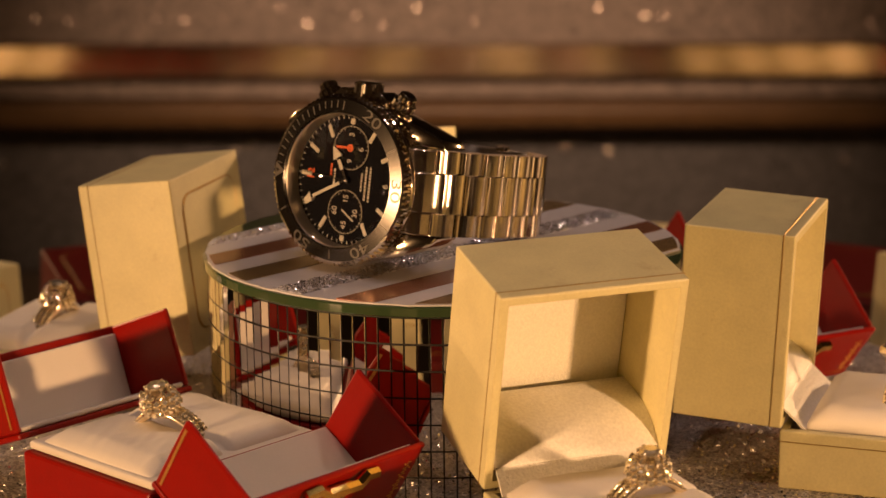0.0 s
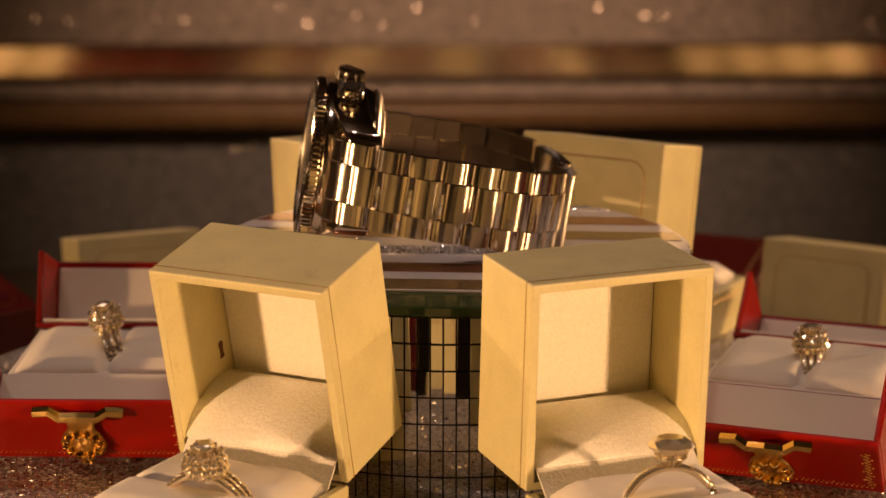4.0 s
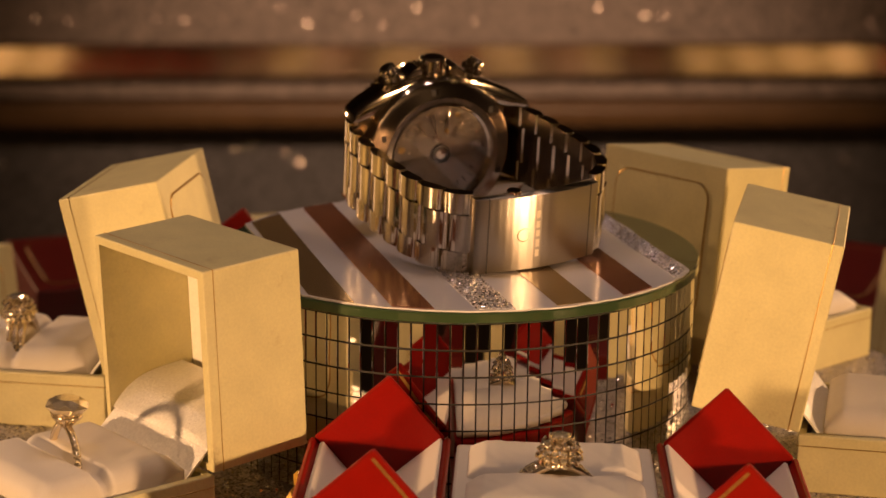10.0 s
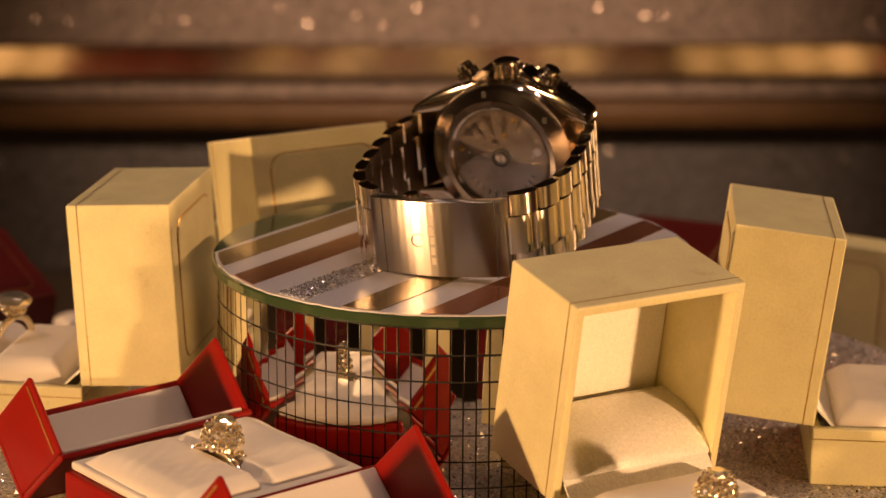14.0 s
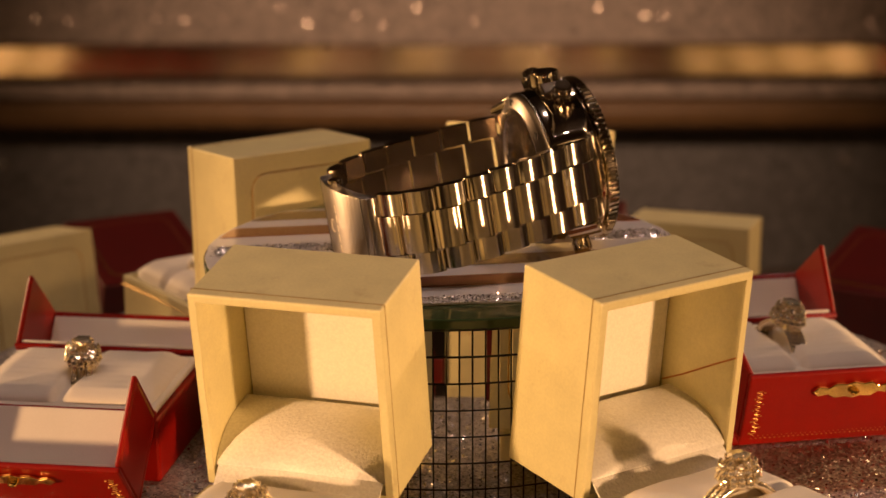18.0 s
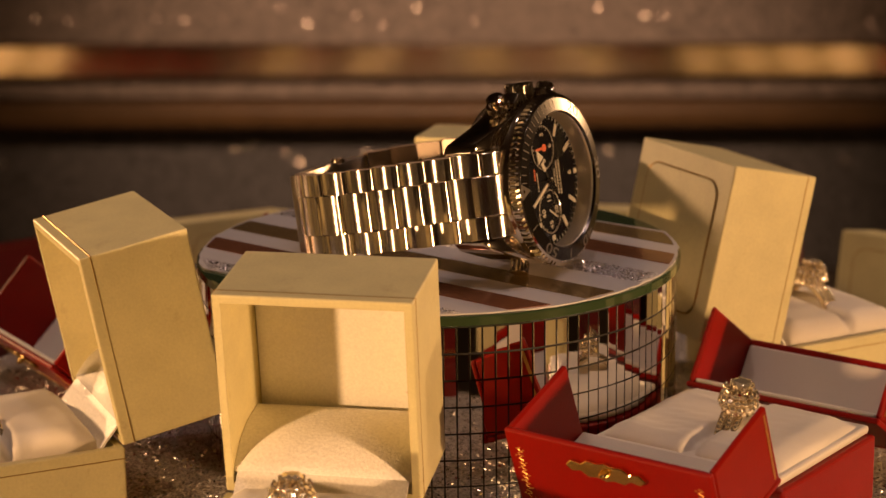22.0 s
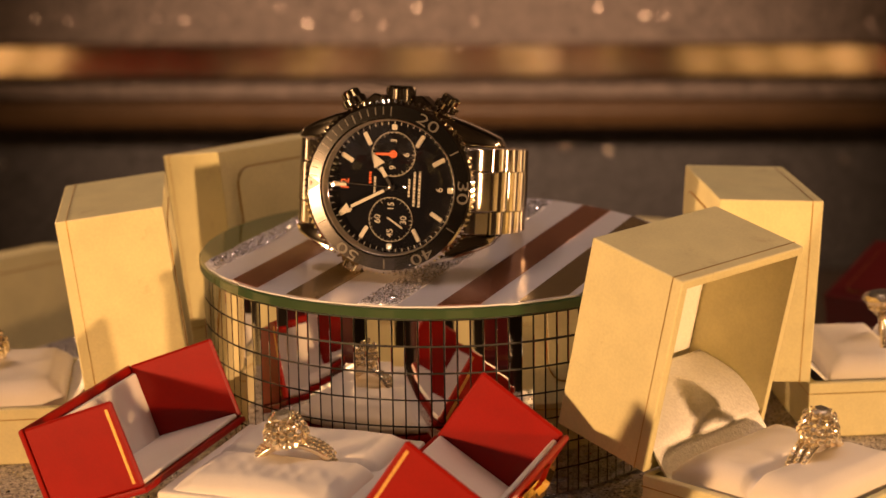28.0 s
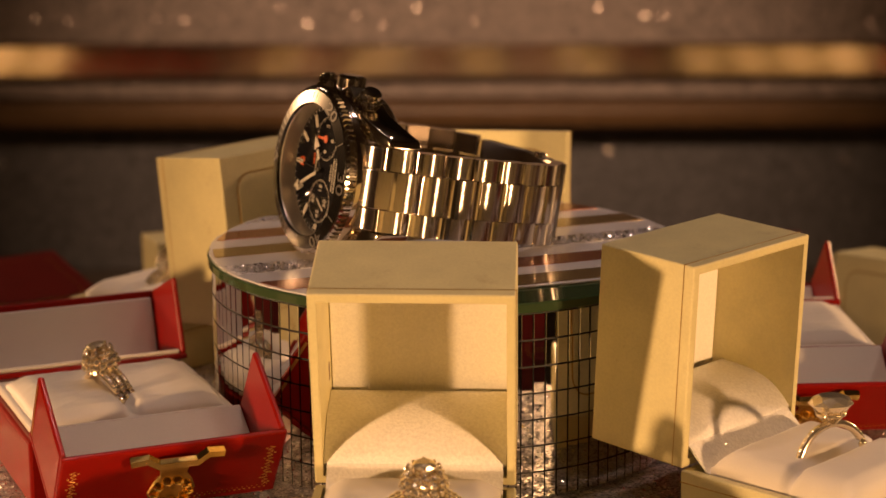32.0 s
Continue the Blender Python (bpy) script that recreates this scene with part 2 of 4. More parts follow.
def prism_bm(outline, y0, y1, bevel=0.0, plane="xz", segs=1):
    """Extrudes an outline, given in the plane, along the third axis."""
    def at(a, b, c):
        return {"xz": (a, c, b), "xy": (a, b, c), "yz": (c, a, b)}[plane]
    bm = bmesh.new()
    lo = [bm.verts.new(at(a, b, y0)) for a, b in outline]
    hi = [bm.verts.new(at(a, b, y1)) for a, b in outline]
    n = len(outline)
    bm.faces.new(lo[::-1])
    bm.faces.new(hi)
    for i in range(n):
        bm.faces.new((lo[i], lo[(i + 1) % n], hi[(i + 1) % n], hi[i]))
    bmesh.ops.recalc_face_normals(bm, faces=bm.faces)
    if bevel:
        bmesh.ops.bevel(bm, geom=list(bm.edges), offset=bevel, segments=segs, affect="EDGES", profile=0.5)
    return bm


def lathe_bm(profile, steps=64, axis="z", closed=False, bm=None):
    """Turns (radius, height) pairs round an axis."""
    bm = bm or bmesh.new()
    rings = []
    for r, h in profile:
        ring = []
        for i in range(steps):
            a = 2 * math.pi * i / steps
            c, s = r * math.cos(a), r * math.sin(a)
            ring.append(bm.verts.new({"z": (c, s, h), "y": (c, h, s), "x": (h, c, s)}[axis]))
        rings.append(ring)
    pairs = list(zip(rings, rings[1:])) + ([(rings[-1], rings[0])] if closed else [])
    for a, b in pairs:
        for i in range(steps):
            j = (i + 1) % steps
            bm.faces.new((a[i], a[j], b[j], b[i]))
    if not closed:
        for ring in (rings[0], rings[-1]):
            if profile[0 if ring is rings[0] else -1][0] > 1e-6:
                bm.faces.new(ring)
    bmesh.ops.remove_doubles(bm, verts=bm.verts, dist=1e-7)
    bmesh.ops.recalc_face_normals(bm, faces=bm.faces)
    return bm


def tube_bm(points, radius, steps=6, closed=False, bm=None):
    bm = bm or bmesh.new()
    pts = [Vector(p) for p in points]
    n = len(pts)
    rings = []
    for i, p in enumerate(pts):
        a = pts[(i - 1) % n] if closed or i else p
        b = pts[(i + 1) % n] if closed or i < n - 1 else p
        d = (b - a).normalized()
        side = d.cross(Vector((0.13, 0.21, 1)) if abs(d.z) < 0.9 else Vector((1, 0.1, 0))).normalized()
        up = side.cross(d)
        r = radius(i / max(1, n - 1)) if callable(radius) else radius
        rings.append([bm.verts.new(p + r * (math.cos(2 * math.pi * k / steps) * side + math.sin(2 * math.pi * k / steps) * up)) for k in range(steps)])
    for i in range(n if closed else n - 1):
        a, b = rings[i], rings[(i + 1) % n]
        for k in range(steps):
            bm.faces.new((a[k], a[(k + 1) % steps], b[(k + 1) % steps], b[k]))
    if not closed:
        bm.faces.new(rings[0][::-1])
        bm.faces.new(rings[-1])
    return bm


def gem_bm(r, bm=None, at=(0, 0, 0), turn=0.0, tip=0.0):
    """A brilliant cut: table, crown, girdle and a point below."""
    bm = bm or bmesh.new()
    m = Matrix.Translation(at) @ Matrix.Rotation(tip, 4, "X") @ Matrix.Rotation(turn, 4, "Z")
    rows = [[bm.verts.new(m @ Vector((k * r * math.cos(2 * math.pi * (i + o) / 8), k * r * math.sin(2 * math.pi * (i + o) / 8), h * r))) for i in range(8)]
            for k, h, o in ((0.55, 0.36, 0), (0.85, 0.22, 0.5), (1.0, 0.0, 0), (0.5, -0.5, 0.5))]
    low = bm.verts.new(m @ Vector((0, 0, -0.9 * r)))
    bm.faces.new(rows[0])
    for a, b in zip(rows, rows[1:]):
        for i in range(8):
            j = (i + 1) % 8
            if a is rows[1]:
                bm.faces.new((a[i], b[j], a[j])), bm.faces.new((a[i], b[i], b[j]))
            else:
                bm.faces.new((a[i], b[i], a[j])), bm.faces.new((a[j], b[i], b[j]))
    for i in range(8):
        bm.faces.new((rows[3][i], low, rows[3][(i + 1) % 8]))
    bmesh.ops.recalc_face_normals(bm, faces=bm.faces)
    return bm


# what turns with the table: the thing and its pose at the start
RIDERS = []
TURN = 360 / 30.007
# the table top sits a little askew on its spindle
ASKEW = pose(0, 0, 0, -0.651) @ pose(0, 0, 0, 0, -0.3985)


def ride(ob, m):
    m = ASKEW @ m
    ob.matrix_basis = m
    RIDERS.append((ob, m.copy()))
    return ob


# ---- the room and the backdrop ----
def slab(name, bounds, mat, label, category="wall", bevel=0.0):
    return tagged(new(name, mesh_from(box_bm(*bounds, bevel=bevel), name, mat)), label, category, kind="structure")


slab("ground", (-1.8, 1.8, -2.2, 1.5, -0.34, -0.30), WALL_DARK, "dark cloth-covered floor of the shop display", "floor")
slab("wall_north", (-1.8, 1.8, 1.50, 1.56, -0.34, 1.6), WALL_DARK, "dark taupe wall behind the display")
slab("wall_south", (-1.8, 1.8, -2.26, -2.2, -0.34, 1.6), WALL_DARK, "dark taupe wall of the shop")
slab("wall_west", (-1.86, -1.8, -2.2, 1.5, -0.34, 1.6), WALL_DARK, "dark taupe side wall of the shop")
slab("wall_east", (1.8, 1.86, -2.2, 1.5, -0.34, 1.6), WALL_DARK, "dark taupe side wall of the shop")
slab("ceiling", (-1.86, 1.86, -2.26, 1.56, 1.6, 1.66), WALL_DARK, "dark ceiling of the shop", "ceiling")

BACK_Y = 1.33
backdrop = thing("backdrop_panel", "dark glitter cloth backdrop with a mirror strip and brown rail", "backdrop", kind="structure")
part("upper_cloth", box_bm(-1.2, 1.2, BACK_Y, BACK_Y + 0.04, -0.0915, 0.35, 0.003), BACK_GLITTER, backdrop, "dark glitter cloth panel")
part("mirror_strip", box_bm(-1.2, 1.2, 0, 0.008, -0.0138, 0.0138, 0.001), BACK_MIRROR, backdrop, "bevelled mirror strip",
     m=pose(0, BACK_Y - 0.006, -0.1055, -6.0))
part("middle_cloth", box_bm(-1.2, 1.2, BACK_Y + 0.004, BACK_Y + 0.044, -0.1405, -0.1195, 0.002), BACK_GLITTER, backdrop)
part("rail", box_bm(-1.2, 1.2, BACK_Y - 0.03, BACK_Y + 0.04, -0.163, -0.1415, 0.006, 3), BROWN_RAIL, backdrop, "dark brown wooden rail")
part("lower_cloth", box_bm(-1.2, 1.2, BACK_Y, BACK_Y + 0.04, -0.30, -0.164, 0.003), LOWER_CLOTH, backdrop)


# ---- the turning table ----
table = thing("turntable", "two-tier turntable covered in grey glitter cloth", "turntable")
part("upper_tier", lathe_bm([(0, -0.0665), (0.160, -0.0665), (0.160, -0.056), (0.160, -0.002), (0.158, 0), (0, 0)], 96), FLOOR_GLITTER, table, "raised tier of grey glitter cloth")
part("lower_tier", lathe_bm([(0, -0.091), (0.360, -0.091), (0.362, -0.089), (0.362, -0.069), (0.360, -0.067), (0, -0.067)], 96), FLOOR_GLITTER, table)
part("pedestal", lathe_bm([(0, -0.30), (0.14, -0.30), (0.12, -0.26), (0.12, -0.091), (0, -0.091)], 48), GROUT, table)
ride(table, pose(0, 0, 0))

DRUM_R, DRUM_TOP, TILES, TILE_ROWS = 0.0652, 0.0488, 125, 7
drum = thing("display_drum", "round mirror-tiled display drum with a striped glass top", "display stand")
part("core", lathe_bm([(0, 0), (DRUM_R - 0.0006, 0), (DRUM_R - 0.0006, DRUM_TOP), (0, DRUM_TOP)], 125), GROUT, drum, "dark core between the tiles")
part("glass_top", lathe_bm([(0, DRUM_TOP + 0.0002), (0.0658, DRUM_TOP + 0.0002), (0.0662, 0.0494), (0.0662, 0.0514), (0.0658, 0.0518), (0, 0.0518)], 128), GLASS_EDGE, drum, "green-edged glass disc")


def paper_outline():
    pts = []
    for i in range(220):
        a = 2 * math.pi * i / 220
        r = 0.0655 + 0.0006 * noise.noise((3 * math.cos(a), 3 * math.sin(a), 1.7)) + 0.0006 * noise.noise((19 * math.cos(a), 19 * math.sin(a), 4.2))
        x = max(-0.0522 + 0.0004 * math.sin(7 * a), min(0.0532 + 0.0005 * math.sin(9 * a), r * math.cos(a)))
        pts.append((x, r * math.sin(a)))
    return pts


# the sheet falls short of the disc along two straight cuts
part("striped_sheet", prism_bm(paper_outline(), 0.0519, 0.0523, plane="xy"), PAPER, drum, "white paper sheet with torn edge", m=pose(0, 0, 0, 0, 0, 135))


def stripe(centre, width, mat, label):
    r = 0.0646
    a, b = centre - width / 2, min(0.0530, centre + width / 2)
    n = 10
    side = [(a + (b - a) * i / n) for i in range(n + 1)]
    up = [(p, math.sqrt(max(0, r * r - p * p))) for p in side]
    down = [(p, -math.sqrt(max(0, r * r - p * p))) for p in side[::-1]]
    outline = [(p + 0.00025 * noise.noise((p * 900, q * 300, 2)), q) for p, q in up + down]
    part("stripe", prism_bm(outline, 0.05235, 0.0525, plane="xy"), mat, drum, label, m=pose(0, 0, 0, 0, 0, 135))


for i, c in enumerate((-0.0640, -0.0455, -0.0275, -0.0078, 0.0130, 0.0325, 0.0515)):
    mat, label = ((SILVER_GLITTER, "silver glitter stripe"), (FOIL_BROWN, "bronze foil stripe"), (FOIL_RED, "copper-red foil stripe"))[i % 3]
    if abs(c) < 0.06:
        stripe(c, 0.0098, mat, label)
ride(drum, pose(-0.0009, 0.0020, 0.0002))


# ---- loose glitter flakes ----
FLAKE = material("silver_flake", (0.95, 0.92, 0.90), 0.16, metal=1.0, grain=0.02, object_random=0.0)


def flake_mesh(name, spots, size, lean, rng):
    """Many small six-sided flakes in one mesh, each with its own tilt."""
    verts, faces = [], []
    for x, y, z in spots:
        m = Matrix.Rotation(rng.uniform(0, 6.3), 3, "Z") @ Matrix.Rotation(rng.gauss(0, lean), 3, "X") @ Matrix.Rotation(rng.gauss(0, lean), 3, "Y")
        q = size * rng.uniform(0.6, 1.3)
        ring = [m @ Vector((q * math.cos(a), q * math.sin(a), 0)) for a in (0, 1.047, 2.094, 3.142, 4.189, 5.236)]
        low = min(v.z for v in ring)
        n = len(verts)
        verts += [(x + v.x, y + v.y, z + v.z - low) for v in ring]
        faces.append(tuple(range(n, n + 6)))
    me = bpy.data.meshes.new(name)
    me.from_pydata(verts, [], faces)
    me.materials.append(FLAKE)
    return me


rng = random.Random(3)
spots = []
while len(spots) < 6500:
    p, q = rng.choice((rng.uniform(-0.0126, -0.0030), rng.uniform(-0.0126, -0.0030), rng.uniform(0.0467, 0.0528))), rng.uniform(-0.064, 0.064)
    if p * p + q * q < 0.0635 ** 2:
        spots.append((p, q, 0.0525))
flakes = part("stripe_glitter", flake_mesh("stripe_glitter", spots, 0.00021, 0.36, rng), None, drum, "glittering silver flakes", m=pose(0, 0, 0, 0, 0, 135))
flakes["kind"] = "stuff"
spots = []
while len(spots) < 9000:
    a, q = rng.uniform(0, 2 * math.pi), math.sqrt(rng.uniform(0.068 ** 2, 0.157 ** 2))
    spots.append((q * math.cos(a), q * math.sin(a), 0.00005))
flakes = part("cloth_glitter", flake_mesh("cloth_glitter", spots, 0.00034, 0.50, rng), None, table, "glittering silver flakes")
flakes["kind"] = "stuff"

# ---- cream ring boxes ----
BW, BD, BL, BH = 0.0479, 0.0286, 0.0508, 0.0156


def open_tray(w, l, d, wall, bevel):
    """A five-sided tray, open towards +y: outer size w (x), d (y), l (z), standing on z = 0, back at y = -d."""
    bm = bmesh.new()
    o = [(-w / 2, 0), (w / 2, 0), (w / 2, l), (-w / 2, l)]
    i = [(-w / 2 + wall, wall), (w / 2 - wall, wall), (w / 2 - wall, l - wall), (-w / 2 + wall, l - wall)]
    ob_, of = [bm.verts.new((x, -d, z)) for x, z in o], [bm.verts.new((x, 0, z)) for x, z in o]
    if_, ib = [bm.verts.new((x, 0, z)) for x, z in i], [bm.verts.new((x, -d + wall, z)) for x, z in i]
    bm.faces.new(ob_), bm.faces.new(ib)
    for k in range(4):
        j = (k + 1) % 4
        bm.faces.new((ob_[k], ob_[j], of[j], of[k]))
        bm.faces.new((of[k], of[j], if_[j], if_[k]))
        bm.faces.new((if_[k], if_[j], ib[j], ib[k]))
    bmesh.ops.recalc_face_normals(bm, faces=bm.faces)
    outer = [e for e in bm.edges if all(v in ob_ + of for v in e.verts)]
    bmesh.ops.bevel(bm, geom=outer, offset=bevel, segments=3, affect="EDGES", profile=0.5)
    return bm


def round_rect(w, h, r, n=6):
    pts = []
    for cx, cy, a0 in ((w / 2 - r, h / 2 - r, 0), (-w / 2 + r, h / 2 - r, 90), (-w / 2 + r, -h / 2 + r, 180), (w / 2 - r, -h / 2 + r, 270)):
        for k in range(n + 1):
            a = radians(a0 + 90 * k / n)
            pts.append((cx + r * math.cos(a), cy + r * math.sin(a)))
    return pts


def puffy_bm(x0, x1, y0, y1, z0, z1, puff, nx=14, ny=10, slit=None, seed=0.0, ribs=0.0):
    """A padded cushion with soft edges and, along y = slit, a pressed crease."""
    bm = bmesh.new()
    grid = []
    for i in range(nx + 1):
        row = []
        for j in range(ny + 1):
            u, v = i / nx, j / ny
            e = min(1.0, 9 * min(u, 1 - u)) ** 0.5 * min(1.0, 9 * min(v, 1 - v)) ** 0.5
            x, y = x0 + (x1 - x0) * u, y0 + (y1 - y0) * v
            z = z1 - puff * (1 - e) + 0.0005 * noise.noise((x * 70 + seed, y * 70, seed)) + 0.00013 * noise.noise((x * 420 + y * 260, y * 90, 7 + seed))
            z += ribs * e * math.sin(1500 * (x + 0.0011 * noise.noise((y * 160, x * 60, 3.0)))) * (0.5 + noise.noise((x * 90, y * 120, 5.0)))
            if slit is not None:
                z -= 0.0028 * math.exp(-((y - slit) / 0.0015) ** 2)
            row.append(bm.verts.new((x, y, z)))
        grid.append(row)
    low = [[bm.verts.new((v.co.x, v.co.y, z0)) for v in (row[0], row[-1])] for row in grid]
    for i in range(nx):
        for j in range(ny):
            bm.faces.new((grid[i][j], grid[i + 1][j], grid[i + 1][j + 1], grid[i][j + 1]))
        bm.faces.new((low[i][0], low[i + 1][0], grid[i + 1][0], grid[i][0]))
        bm.faces.new((grid[i][-1], grid[i + 1][-1], low[i + 1][1], low[i][1]))
    for k in (0, nx):
        vs = [low[k][0]] + grid[k] + [low[k][1]]
        bm.faces.new(vs if k == 0 else vs[::-1])
    bmesh.ops.recalc_face_normals(bm, faces=bm.faces)
    return bm


HINGED = {}


def hinged_meshes(skin=CREAM):
    if skin.name in HINGED:
        return HINGED[skin.name]
    m = HINGED[skin.name] = {}
    m["lid"] = mesh_from(open_tray(BW, BL, BD, 0.0021, 0.0005), "lid", skin)
    m["lining"] = mesh_from(box_bm(-BW / 2 + 0.0023, BW / 2 - 0.0023, -BD + 0.0022, -BD + 0.0030, 0.0023, BL - 0.0023, 0.0002, 1), "lining", CREAM_IN)
    inset = round_rect(BW - 0.012, BL - 0.012, 0.005)
    m["inset_panel"] = mesh_from(prism_bm(inset, BD, BD + 0.0004, 0.00012), "inset_panel", skin)
    ring = bmesh.new()
    tube_bm([(x * 1.012, BD + 0.0001, z * 1.012) for x, z in inset], 0.00022, 5, True, ring)
    m["inset_line"] = mesh_from(ring, "inset_line", GILT_LINE)
    for v in ("inset_panel", "inset_line"):
        for k in m[v].vertices:
            k.co.y, k.co.z = -k.co.y, k.co.z + BL / 2
        m[v].flip_normals()
    seam = bmesh.new()
    h, z0, y = BW / 2 + 0.00004, -0.00004, -0.0030
    tube_bm([(-h, y, z0), (h, y, z0), (h, y, BL + 0.00004), (-h, y, BL + 0.00004)], 0.00014, 4, True, seam)
    m["seam_line"] = mesh_from(seam, "seam_line", GILT_LINE)
    flap = []
    for k in range(15):
        a = 0.79 * k / 14
        flap.append((-0.0225 + 0.0275 * a, 0.0128 - 0.0022 * a * a - 0.0150 * a ** 4))
    thick = [(y, z - 0.0007) for y, z in flap[::-1]]
    m["hinge_flap"] = mesh_from(prism_bm(flap + thick, -BW / 2 + 0.0023, BW / 2 - 0.0023, plane="yz"), "hinge_flap", PEARL, True)
    strip_line = [(-0.0012, 0.0056), (0.0028, 0.0023), (0.0070, -0.0014)]
    m["flap_strip"] = mesh_from(prism_bm(strip_line + [(y, z - 0.0007) for y, z in strip_line[::-1]], -BW / 2 + 0.0030, BW / 2 - 0.0030, plane="yz"), "flap_strip", PEARL, False)
    base = open_tray(BW, BL, BH, 0.0021, 0.0005)
    bmesh.ops.transform(base, matrix=pose(0, BL, BH, 90), verts=base.verts)
    m["base"] = mesh_from(base, "base", skin)
    bs = bmesh.new()
    zz = BH - 0.0030
    tube_bm([(-h, -0.00004, zz), (h, -0.00004, zz), (h, BL + 0.00004, zz), (-h, BL + 0.00004, zz)], 0.00014, 4, True, bs)
    m["base_line"] = mesh_from(bs, "base_line", GILT_LINE)
    m["cushion"] = mesh_from(puffy_bm(-0.0205, 0.0205, 0.0065, BL - 0.004, 0.004, BH + 0.0056, 0.0040, 26, 48, slit=0.0285), "cushion", WHITE_SATIN, True)
    return m


def hinged_box(tilt, label, group, skin=CREAM):
    m = hinged_meshes(skin)
    t = thing("ring_box", label, "ring box", group)
    base = part("base", m["base"], None, t)
    part("gilt_line", m["base_line"], None, base)
    part("cushion", m["cushion"], None, t, "white satin ring cushion")
    lid = part("lid", m["lid"], None, t, "open lid tipped back", m=pose(0, 0.0004, BH + 0.0004, -tilt))
    for k in ("lining", "inset_panel", "inset_line", "seam_line", "hinge_flap", "flap_strip"):
        part(k, m[k], None, lid)
    return t, lid


def on_table(x, y, az, z=0.0):
    """A thing that faces outwards, towards the bearing az."""
    return pose(x, y, z, 0, 0, az - 90)


INNER = (("c1", 0.0306, -0.0882, -68.8, 13.0), ("c2", 0.0930, -0.0298, -19.4, 2.8), ("c3", -0.0255, 0.0950, 108.0, 10.1), ("c4", -0.0910, 0.0393, 162.3, 6.7))
for name, x, y, az, tilt in INNER:
    b, lid = hinged_box(tilt, "open cream leatherette ring box with gilt seam lines", "cream boxes round the drum")
    ride(b, on_table(x, y, az))
    if name == "c1":
        outline = [(-0.0215 + 0.0011 * math.sin(a) + 0.0004 * math.sin(3 * a), 0.0185 + 0.0024 * math.cos(a) + 0.0003 * math.cos(2 * a)) for a in [2 * math.pi * k / 14 for k in range(14)]]
        part("stain", prism_bm(outline, BW / 2 - 0.00215, BW / 2 - 0.00205, plane="yz"), STAIN, lid, "dark brown stain on the lining")
    if name == "c4":
        part("torn_seam", tube_bm([(-BW / 2 + 0.0022, -0.0250, 0.0132), (-BW / 2 + 0.0022, -0.018, 0.0172), (-BW / 2 + 0.0022, -0.008, 0.0236), (-BW / 2 + 0.0022, -0.0005, 0.0282)], 0.00024, 5), TORN, lid, "orange torn seam in the lining")


# ---- red double-door ring boxes ----
RA, RB, RH, RZ, RL = 0.0277, 0.0228, 0.0252, 0.0197, 0.0564
RED_MESH = {}


